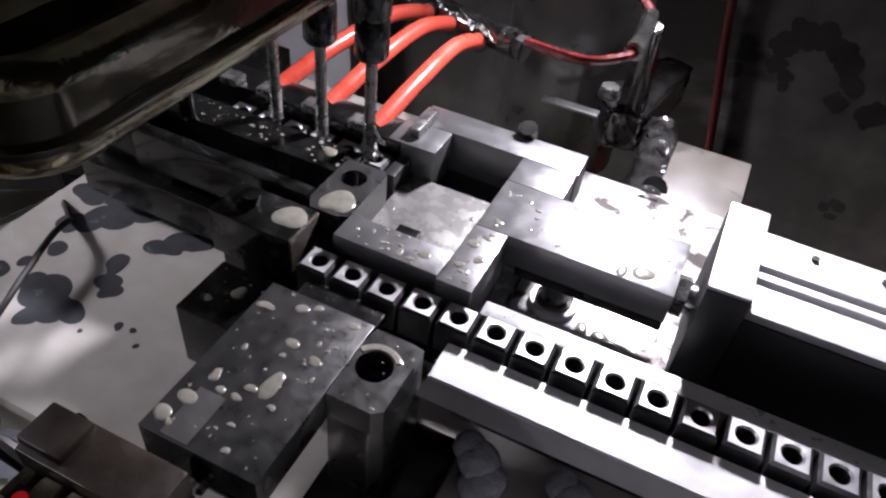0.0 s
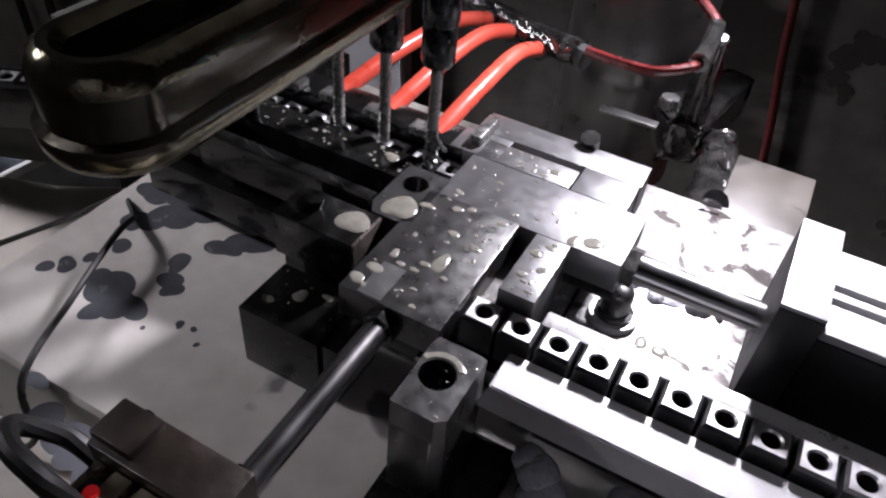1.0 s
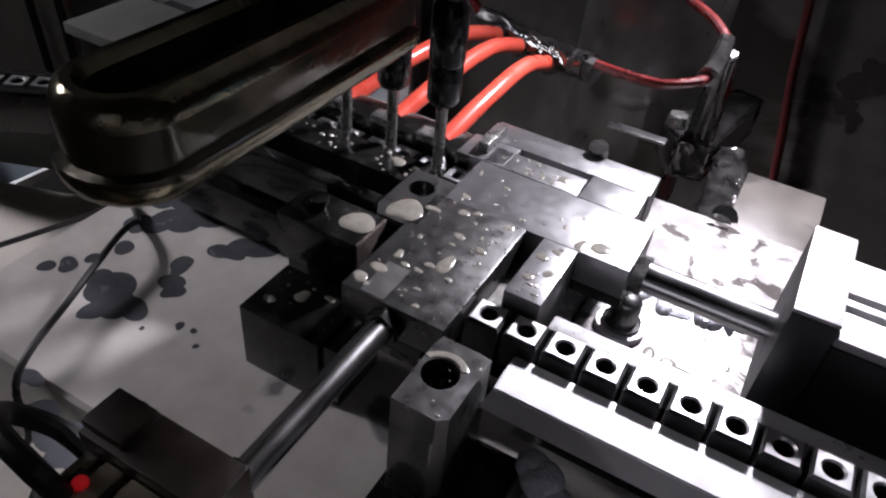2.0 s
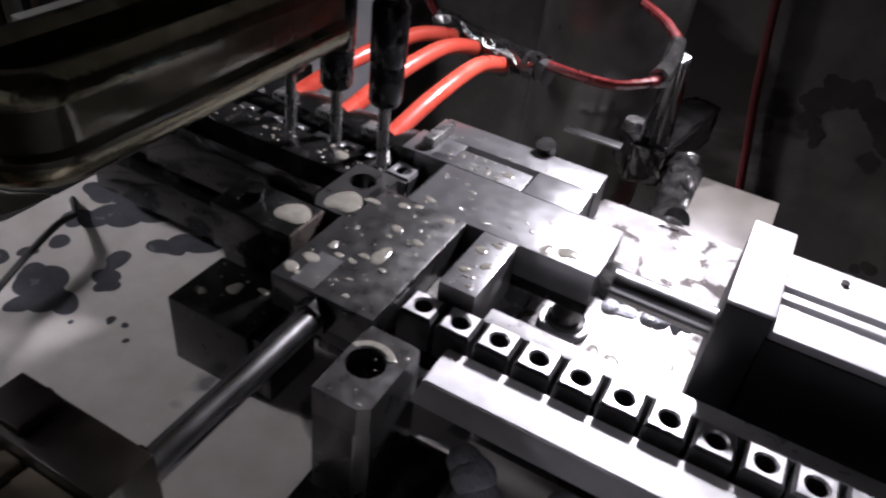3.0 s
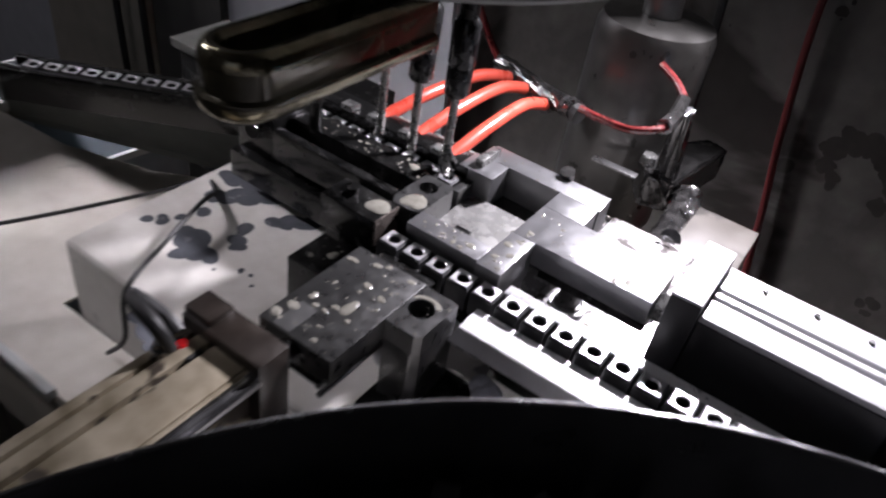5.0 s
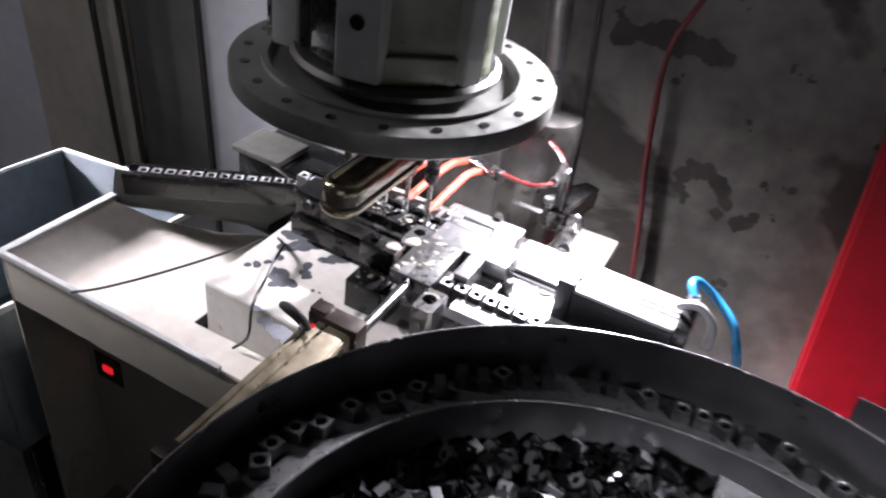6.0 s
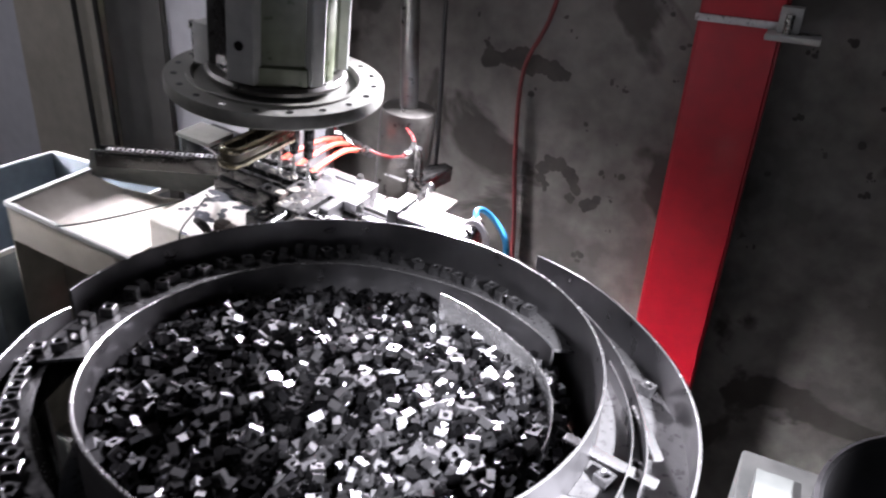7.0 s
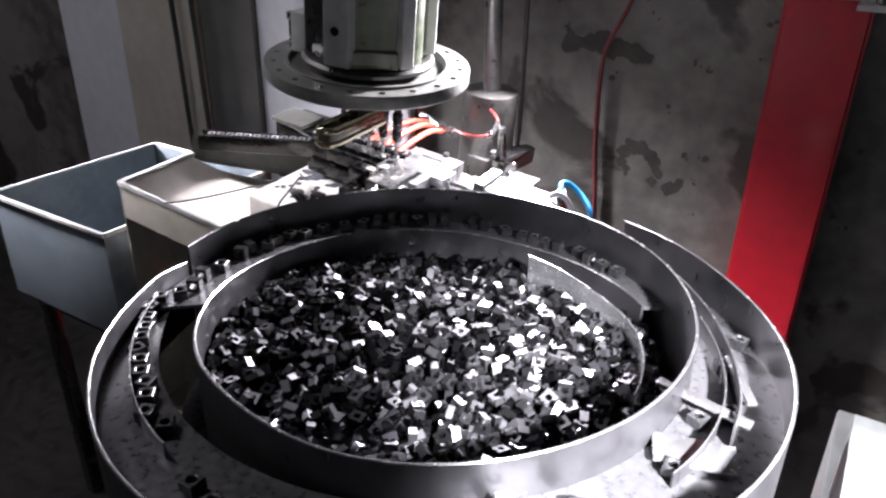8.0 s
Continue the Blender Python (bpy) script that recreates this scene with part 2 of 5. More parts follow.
def add_cyl(bm, base, axis, r0, length, r1=None, seg=24, caps=True):
    """A cylinder or cone from base along axis."""
    a = Vector(axis).normalized()
    q = a.to_track_quat("Z", "Y").to_matrix().to_4x4()
    m = Matrix.Translation((Vector(base) + a * length / 2) * K) @ q
    bmesh.ops.create_cone(bm, cap_ends=caps, segments=seg, radius1=r0 * K, radius2=(r0 if r1 is None else r1) * K, depth=length * K, matrix=m)
    return bm


def add_lathe(bm, centre, profile, seg=48, a0=0.0, a1=360.0, closed=False):
    """Turns a profile of (radius, height) about a vertical axis."""
    full = a1 - a0 >= 359.9
    steps = seg if full else seg + 1
    rings = []
    for i in range(steps):
        a = radians(a0 + (a1 - a0) * i / seg)
        rings.append([bm.verts.new(Vector((centre[0] + r * math.cos(a), centre[1] + r * math.sin(a), centre[2] + z)) * K) for r, z in profile])
    n = len(profile)
    for i in range(seg):
        p, q = rings[i], rings[(i + 1) % steps]
        for j in range(n if closed else n - 1):
            bm.faces.new((p[j], q[j], q[(j + 1) % n], p[(j + 1) % n]))
    if closed and not full:
        bm.faces.new(rings[0])
        bm.faces.new(list(reversed(rings[-1])))
    return bm


def add_tube(bm, points, r, seg=12, smooth=8, taper=None):
    """A round tube along a smoothed line of points."""
    pts = [Vector(p) for p in points]
    line = []
    for i in range(len(pts) - 1):
        p0, p1, p2, p3 = pts[max(i - 1, 0)], pts[i], pts[i + 1], pts[min(i + 2, len(pts) - 1)]
        for k in range(smooth):
            t = k / smooth
            line.append(0.5 * ((2 * p1) + (p2 - p0) * t + (2 * p0 - 5 * p1 + 4 * p2 - p3) * t * t + (3 * p1 - p0 - 3 * p2 + p3) * t ** 3))
    line.append(pts[-1])
    rings, up = [], Vector((0.13, 0.27, 1)).normalized()
    for i, p in enumerate(line):
        d = (line[min(i + 1, len(line) - 1)] - line[max(i - 1, 0)]).normalized()
        s = d.cross(up).normalized()
        u = s.cross(d)
        rr = r if taper is None else r + (taper - r) * i / (len(line) - 1)
        rings.append([bm.verts.new((p + (s * math.cos(a) + u * math.sin(a)) * rr) * K) for a in (2 * math.pi * k / seg for k in range(seg))])
    for p, q in zip(rings, rings[1:]):
        for k in range(seg):
            bm.faces.new((p[k], p[(k + 1) % seg], q[(k + 1) % seg], q[k]))
    bm.faces.new(list(reversed(rings[0])))
    bm.faces.new(rings[-1])
    return bm


def add_prism(bm, outline, z0, z1, bevel=0.0):
    """An upright prism over a flat outline of (x, y)."""
    low = [bm.verts.new(Vector((x, y, z0)) * K) for x, y in outline]
    high = [bm.verts.new(Vector((x, y, z1)) * K) for x, y in outline]
    n = len(outline)
    sides = [bm.faces.new((low[i], low[(i + 1) % n], high[(i + 1) % n], high[i])) for i in range(n)]
    faces = [bm.faces.new(high), bm.faces.new(list(reversed(low)))] + sides
    bmesh.ops.recalc_face_normals(bm, faces=faces)
    if bevel:
        bmesh.ops.bevel(bm, geom=list({e for f in faces for e in f.edges}), offset=bevel * K, segments=2, affect="EDGES", profile=0.6)
    return bm


def crust(bm, amount, seed, cuts=4):
    """Breaks a plain form up into an uneven, lumpy surface."""
    rng = random.Random(seed)
    bmesh.ops.triangulate(bm, faces=bm.faces[:])
    bmesh.ops.subdivide_edges(bm, edges=bm.edges[:], cuts=cuts, use_grid_fill=True)
    for v in bm.verts:
        v.co += Vector((rng.uniform(-1, 1), rng.uniform(-1, 1), rng.uniform(-1, 1))) * amount * K
    return bm


def finish(name, bm, mats, smooth=True):
    bmesh.ops.recalc_face_normals(bm, faces=bm.faces[:])
    me = bpy.data.meshes.new(name)
    bm.to_mesh(me)
    bm.free()
    for m in mats if isinstance(mats, (list, tuple)) else [mats]:
        me.materials.append(m)
    if smooth:
        for p in me.polygons:
            p.use_smooth = True
        me.set_sharp_from_angle(angle=radians(35))
    return me


def part(name, bm, material, parent, label=""):
    ob = new(name, finish(name, bm, material))
    ob.parent = parent
    if label:
        tagged(ob, label)
    return ob


def thing(name, label, category, group="", at=(0, 0, 0), kind=""):
    ob = new(name)
    ob.empty_display_size = 0.02
    ob.location = Vector(at) * K
    return tagged(ob, label, category, group, kind)


def solid(name, bm, material, label, category, group="", kind=""):
    return tagged(new(name, finish(name, bm, material)), label, category, group, kind)


def B():
    return bmesh.new()


def blob(bm, x, y, z, r, h, rng, seg=14):
    """A flat drop of liquid with an uneven outline."""
    ph, amp, sq = rng.uniform(0, 6), rng.uniform(0.05, 0.22), rng.uniform(0.75, 1.25)
    top = bm.verts.new(Vector((x, y, z + h)) * K)
    rings = []
    for f, hh in ((0.62, 0.82), (0.9, 0.45), (1.0, -0.05)):
        ring = []
        for k in range(seg):
            a = 2 * math.pi * k / seg
            rr = r * f * (1 + amp * math.sin(2 * a + ph) + amp * 0.5 * math.sin(3 * a + 2 * ph))
            ring.append(bm.verts.new(Vector((x + rr * math.cos(a) * sq, y + rr * math.sin(a) / sq, z + h * hh)) * K))
        rings.append(ring)
    for k in range(seg):
        bm.faces.new((top, rings[0][k], rings[0][(k + 1) % seg]))
        for p, q in zip(rings, rings[1:]):
            bm.faces.new((p[k], q[k], q[(k + 1) % seg], p[(k + 1) % seg]))


def drops(parent, x0, x1, y0, y1, z, count, seed, rmin=0.4, rmax=2.2, big=()):
    """Fine beads of coolant in one mesh, and each large drop as a part of its own."""
    rng = random.Random(seed)
    bm = B()
    for _ in range(count):
        r = rmin + (rmax - rmin) * rng.random() ** 3
        blob(bm, rng.uniform(x0 + r, x1 - r), rng.uniform(y0 + r, y1 - r), z, r, min(0.5, 0.2 * r + 0.06), rng)
    tagged(part("coolant_beads", bm, OIL, parent, "fine beads of milky coolant on oily steel"), kind="stuff")
    for x, y, r in big:
        bm = B()
        blob(bm, x, y, z, r, min(0.5, 0.1 * r + 0.12), rng, 22)
        part("coolant_drop", bm, OIL, parent)


# ---- room ----
def room():
    bm = B(); add_box(bm, -2400, 2600, -3000, 720, -960, -900, 0)
    solid("floor", bm, FLOOR, "oil-darkened concrete workshop floor", "floor", kind="structure")
    bm = B(); add_box(bm, -2400, 2600, 700, 800, -900, 2200, 0)
    solid("wall_north", bm, WALL, "grimy grey plaster wall with dark stains", "wall", kind="structure")
    bm = B(); add_box(bm, -2500, -2400, -3000, 800, -900, 600, 0)
    add_box(bm, -2500, -2400, -3000, 800, 1400, 2200, 0)
    add_box(bm, -2500, -2400, -3000, -900, 600, 1400, 0)
    add_box(bm, -2500, -2400, 300, 800, 600, 1400, 0)
    solid("wall_west", bm, WALL, "grey plaster side wall with a window opening", "wall", kind="structure")
    bm = B(); add_box(bm, 2600, 2700, -3000, 800, -900, 2200, 0)
    solid("wall_east", bm, WALL, "grey plaster side wall", "wall", kind="structure")
    bm = B(); add_box(bm, -2400, 300, -3100, -3000, -900, 2200, 0)
    add_box(bm, 2100, 2600, -3100, -3000, -900, 2200, 0)
    add_box(bm, 300, 2100, -3100, -3000, 1600, 2200, 0)
    solid("wall_south", bm, WALL, "plaster wall with an open doorway", "wall", kind="structure")
    bm = B(); add_box(bm, -2500, 2700, -3100, 800, 2200, 2300, 0)
    solid("ceiling", bm, WALL, "plain grey workshop ceiling", "ceiling", kind="structure")

    # uprights before the wall
    def upright(name, x0, x1, y0, y1, mat, label, lean=0.0):
        b = B()
        zs = (-899, 1500)
        v = [[b.verts.new(Vector((x + lean * z, y, z)) * K) for x, y in ((x0, y0), (x1, y0), (x1, y1), (x0, y1))] for z in zs]
        b.faces.new(v[0][::-1]); b.faces.new(v[1])
        for i in range(4):
            b.faces.new((v[0][i], v[0][(i + 1) % 4], v[1][(i + 1) % 4], v[1][i]))
        bmesh.ops.bevel(b, geom=b.edges[:], offset=4 * K, segments=2, affect="EDGES")
        return solid(name, b, mat, label, "column" if "column" in name else "panel", kind="structure")

    upright("column_west", -1440, -1110, 640, 699, PANEL_BEIGE, "beige concrete column before the wall")
    upright("trim_west", -1109, -905, 660, 699, PANEL_DARK, "dark grey strip of wall beside the column")
    upright("panel_west", -1760, -1441, 660, 699, PANEL_LIGHT, "pale blue-grey wall panel")
    upright("panel_middle", -904, -420, 670, 699, PANEL_LIGHT, "pale grey wall panel behind the machine")


def red_pillar():
    lean = 0.0
    t = thing("red_pillar", "red painted steel pillar clamped at the wall", "pillar", at=(0, 0, 0))
    bm = B()
    v = [[bm.verts.new(Vector((x + lean * z, y, z)) * K) for x, y in ((364, 640), (502, 640), (502, 692), (364, 692))] for z in (-899, 1400)]
    bm.faces.new(v[0][::-1]); bm.faces.new(v[1])
    for i in range(4):
        bm.faces.new((v[0][i], v[0][(i + 1) % 4], v[1][(i + 1) % 4], v[1][i]))
    bmesh.ops.bevel(bm, geom=bm.edges[:], offset=6 * K, segments=3, affect="EDGES")
    part("post", bm, RED_PAINT, t)
    bm = B(); add_box(bm, 360, 506, 634, 640, 232, 244, 1)
    part("band", bm, BRIGHT_STEEL, t, "thin steel band round the pillar")
    bm = B(); add_box(bm, 478, 560, 580, 638, 222, 232, 2); add_box(bm, 492, 526, 606, 638, 232, 272, 2)
    part("clamp", bm, PALE_GREY, t, "pale steel clamp bracket")
    bm = B(); add_cyl(bm, (508, 600, 232), (0, 0, 1), 7, 30, seg=12)
    part("bolt", bm, BRASS, t)


def wall_marks():
    rng = random.Random(4)
    bm = B()
    for i in range(60):
        f = i / 59
        r = (16 if f < 0.1 else 9 + 9 * math.sin(math.pi * f) + 3 * math.sin(f * 17)) * rng.uniform(0.6, 1.1)
        blob(bm, -45 + 180 * f, rng.uniform(-5, 5) + 9 * math.sin(f * 4.2), 0.02 * i, r, 0.4, rng, 12)
    ob = solid("wall_smear", bm, SOOT, "long dark grease smear on the plaster wall", "stain", kind="structure")
    ob.matrix_world = Matrix.Translation((0.0, 0.6985, 0.098)) @ pose(0, 0, 0, 90, 0, 0)
    bm = B()
    for i in range(60):
        x, y = rng.uniform(-150, 900), rng.uniform(-450, 330)
        for k in range(rng.randint(1, 5)):
            blob(bm, x + rng.uniform(-9, 9), y + rng.uniform(-7, 7), 0.01 * k, rng.uniform(1.5, 7) * rng.random() + 1, 0.3, rng, 9)
    for x, y, r in ((106, -59, 14), (122, -44, 17), (140, -40, 15), (160, -52, 14), (174, -67, 15), (182, -90, 13), (176, -113, 11), (104, -80, 10), (116, -96, 9), (64, -70, 9), (58, -92, 12), (210, -120, 16), (228, -104, 10)):
        for k in range(3):
            blob(bm, x + rng.uniform(-5, 5), y + rng.uniform(-5, 5), 0.01 * k, r * rng.uniform(0.7, 1), 0.3, rng, 14)
    ob = solid("wall_spots", bm, SOOT, "scattered dark grease spots on the wall", "stain", kind="stuff")
    ob.matrix_world = Matrix.Translation((0, 0.6992, -0.05)) @ pose(0, 0, 0, 90, 0, 0)


# ---- machine ----
def cabinet():
    t = thing("machine_cabinet", "beige painted machine cabinet with a chip tray", "cabinet")
    for nm, d in (("front_panel", (-440, 150, -36, -32, -560, -150.2)), ("tray_skirt", (-440, 150, -108, -104, -150, -90)), ("side_panel", (-444, -440.2, -108, 40, -560, -90)), ("side_panel", (150.2, 154, -108, 330, -560, -130)), ("back_panel", (-221, 150, 326, 330, -560, -130)), ("back_panel", (-225, -221.2, 152, 330, -560, -130)), ("bottom_panel", (-440, 150, -103.8, 36, -560, -556))):
        bm = B(); add_box(bm, *d, 0.8)
        part(nm, bm, CABINET, t)
    bm = B()
    fold = ((-437, -87), (-392, -110), (-330, -121), (-238, -118), (-128, -116))
    near = [bm.verts.new(Vector((x, -104, z)) * K) for x, z in fold]
    mid = [bm.verts.new(Vector((x, -49, z)) * K) for x, z in fold]
    far = [bm.verts.new(Vector((x, 30 + (x + 437) * 0.56, z)) * K) for x, z in fold[:4]]
    for i in range(4):
        bm.faces.new((near[i], near[i + 1], mid[i + 1], mid[i]))
    for i in range(3):
        bm.faces.new((mid[i], mid[i + 1], far[i + 1], far[i]))
    low = bmesh.ops.extrude_face_region(bm, geom=bm.faces[:])
    bmesh.ops.translate(bm, verts=[g for g in low["geom"] if isinstance(g, bmesh.types.BMVert)], vec=(0, 0, -0.002))
    part("tray_floor", bm, PAINT_CLEAN, t, "cream sheet tray floor with coolant marks")
    bm = B(); add_box(bm, -444, -150, -109.5, -104, -92, -84, 0.8); add_box(bm, -446, -436, -109, 40, -92, -84, 0.8)
    part("tray_rim", bm, PALE_GREY, t, "bent pale sheet rim")
    bm = B(); add_box(bm, -413, -397, -40.5, -36.2, -299, -289, 1.5)
    part("indicator", bm, LED_RED, t, "glowing red indicator lamp")
    bm = B(); add_box(bm, -427, -383, -38, -36.1, -316, -272, 1.0)
    part("switch_plate", bm, RUBBER, t, "black switch plate")
    for x in (-420, 130):
        for y in (-90, 310):
            bm = B(); add_box(bm, x - 20, x + 20, y - 20, y + 20, -899, -560, 1)
            part("leg", bm, GREY_SHEET, t)

    t = thing("tray_back_panel", "grey-green sheet panel behind the chip tray", "panel")
    bm = B()
    v = [bm.verts.new(Vector(p) * K) for p in ((-244, 146, -117), (-446, 38, -100), (-430, 36, -46), (-205, 124, -36))]
    w = [bm.verts.new(Vector((p.co.x / K, p.co.y / K + 2, p.co.z / K)) * K) for p in v]
    bm.faces.new(v); bm.faces.new(w[::-1])
    for i in range(4):
        bm.faces.new((v[i], w[i], w[(i + 1) % 4], v[(i + 1) % 4]))
    part("sheet", bm, GREY_SHEET, t)


def bed():
    t = thing("machine_bed", "cream painted machine bed stained by coolant", "machine bed")
    bm = B(); add_box(bm, -222, 148, -48, 230, -123, -56, 5, 3)
    part("block", bm, PAINT, t)
    bm = B(); add_box(bm, -60, 148, -100, -49, -123, -57, 4, 3)
    part("front_step", bm, PAINT, t)
    rng = random.Random(12)
    # oily pools; the last group paints the shade left of the end block
    for puddle in (((-162, -1, 10), (-170, 4, 11), (-154, 0, 8), (-177, 5, 7), (-165, -10, 6)), ((-151, 22, 6), (-146, 18, 5), (-156, 33, 6)), ((-140, 60, 9), (-146, 52, 7), (-132, 66, 8)), ((-196, 44, 7), (-188, 52, 9), (-180, 62, 12), (-172, 76, 14), (-164, 90, 14), (-190, 80, 14), (-204, 66, 9)), ((-205, -2, 4), (-198, 4, 5), (-192, 14, 4), (-187, 27, 5)), ((-128, 4, 2.2), (-121, 5, 1.6)), ((-114, -1, 1.4),), ((-140, -6, 1.2),), ((-137, -58, 7), (-123, -61, 9), (-112, -63, 9), (-155, -49, 5), (-101, -67, 8))):
        for i, (x, y, r) in enumerate(puddle):
            bm = B(); blob(bm, x, y, -55.98 + 0.02 * i, r, 0.12, rng, 28)
            part("oil_and_shade_patch", bm, BED_PATCH, t, "dark grey patch for oily coolant and bed shade")


def base_plate():
    t = thing("fixture_base_plate", "bright wet steel base plate under the feeding fixture", "base plate")
    bm = B(); add_box(bm, 18, 138, 42, 215, -55.8, -46, 1.5); add_box(bm, -48, 17, 40, 215, -55.8, -48, 1.5)
    part("plate", bm, DIRTY_PLATE, t)
    drops(t, 22, 90, 60, 135, -46.1, 30, 5, 0.8, 4, ((58, 82, 7), (70, 92, 6), (62, 96, 4), (76, 80, 5)))
    rng = random.Random(44)
    bm = B()
    for i in range(34):
        blob(bm, rng.uniform(32, 92), rng.uniform(128, 142), -46.1, rng.uniform(2, 6), rng.uniform(1, 5), rng, 12)
    tagged(part("coolant_scum", bm, FOAM, t, "ragged pale scum of coolant along the pusher"), kind="stuff")
    b = thing("hex_bolt", "oily bolt with a domed head and a wide washer", "bolt", "", (37, 104.5, -46))
    bm = B(); add_lathe(bm, (0, 0, 0.2), ((0, 0), (11.5, 0), (11.5, 2.4), (11, 3), (0, 3)), 32)
    part("washer", bm, ALU, b)
    bm = B(); add_lathe(bm, (0, 0, 3.2), ((0, 0), (8.6, 0), (8.6, 2), (6.6, 2.6), (6.5, 13), (5.4, 15), (3, 16.2), (0, 16.6)), 28)
    part("head", bm, STEEL, b)


def nut_mesh(name, size, height, hole, mats, chamfer=0.6, seg=16):
    """A square steel nut: a slice of bar with a round hole."""
    bm = B()
    h = size / 2
    outer = []
    n4 = seg // 4
    for k in range(seg):
        a = 2 * math.pi * k / seg
        c, s = math.cos(a), math.sin(a)
        f = 1 / max(abs(c), abs(s))
        outer.append((h * c * f * 0.995, h * s * f * 0.995))
    rows = []
    for r, z in ((1.0, 0.0), (1.0, height - chamfer), (1 - chamfer / h, height)):
        rows.append([bm.verts.new(Vector((x * r, y * r, z)) * K) for x, y in outer])
    for r, z in ((hole + 0.7, height), (hole, height - 0.8), (hole, 0)):
        rows.append([bm.verts.new(Vector((r * math.cos(2 * math.pi * k / seg), r * math.sin(2 * math.pi * k / seg), z)) * K) for k in range(seg)])
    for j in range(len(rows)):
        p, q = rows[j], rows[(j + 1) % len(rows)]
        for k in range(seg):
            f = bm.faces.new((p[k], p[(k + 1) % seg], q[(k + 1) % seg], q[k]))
            # sides and hole take the darker steel as painted shade
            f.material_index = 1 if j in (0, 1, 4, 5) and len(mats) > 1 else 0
    return finish(name, bm, mats, False)


NUT_MESH = nut_mesh("square_nut", 13.4, 15, 3.4, [NUT, NUT_SHADE], 1.2)


def nut(x, y, z, label, group, rz=0.0, mesh=None):
    ob = new("square_nut", mesh or NUT_MESH)
    ob.matrix_world = pose(x * K, y * K, z * K, 0, 0, rz)
    return tagged(ob, label, "nut", group)


TRACK_NUT = nut_mesh("track_nut", 12.6, 9, 3.6, [TRACK_STEEL, NUT_SHADE])
PITCH = 15.2


def feed_rail():
    t = thing("feed_rail", "steel feed rail carrying a row of square nuts", "rail")
    bm = B()
    prof = ((31.6, -11.5), (22, -11.8), (14.5, -12.6), (10.5, -21), (31.6, -28))
    ends = [[bm.verts.new(Vector((x + (3 if z > -13 and x < 100 else 0), y, z)) * K) for y, z in prof] for x in (11, 262)]
    for i in range(5):
        bm.faces.new((ends[0][i], ends[0][(i + 1) % 5], ends[1][(i + 1) % 5], ends[1][i]))
    bm.faces.new(ends[0]); bm.faces.new(ends[1][::-1])
    bmesh.ops.bevel(bm, geom=bm.edges[:], offset=0.5 * K, segments=2, affect="EDGES")
    part("near_wall", bm, ALU, t)
    bm = B(); add_box(bm, 19, 262, 47.3, 55.5, -24, -8, 1.0)
    part("far_wall", bm, BRIGHT_STEEL, t)
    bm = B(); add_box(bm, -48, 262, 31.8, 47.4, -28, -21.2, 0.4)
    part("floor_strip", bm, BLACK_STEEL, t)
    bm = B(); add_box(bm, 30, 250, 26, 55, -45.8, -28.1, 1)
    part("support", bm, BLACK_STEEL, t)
    for x, y, r in ((40, 8, 8), (76, 9, 8)):
        bm = B(); rng = random.Random(int(x))
        add_cyl(bm, (x, y, -55.5), (0, 0, 1), r * 0.8, 18, r * 0.7, seg=14)
        screw = part("screw_head", bm, BRASS, t, "coolant-covered screw head")
        bm = B()
        for dx, dy, dz, f in ((0, 0, 0, 1.0), (-5, 3, 1, 0.8), (5, -4, -3, 0.95), (2, -7, -6, 0.85)):
            bmesh.ops.create_icosphere(bm, subdivisions=3, radius=r * f * K, matrix=Matrix.Translation(Vector((x + dx, y + dy, -38 + dz)) * K) @ Matrix.Diagonal((1.0, 1.0, 0.75, 1.0)))
        for v in bm.verts:
            v.co += Vector((rng.uniform(-1, 1), rng.uniform(-1, 1), rng.uniform(-1, 1))) * 0.35 * K
        part("coolant_foam", bm, FOAM, screw, "pale blue-grey lump of dried coolant")


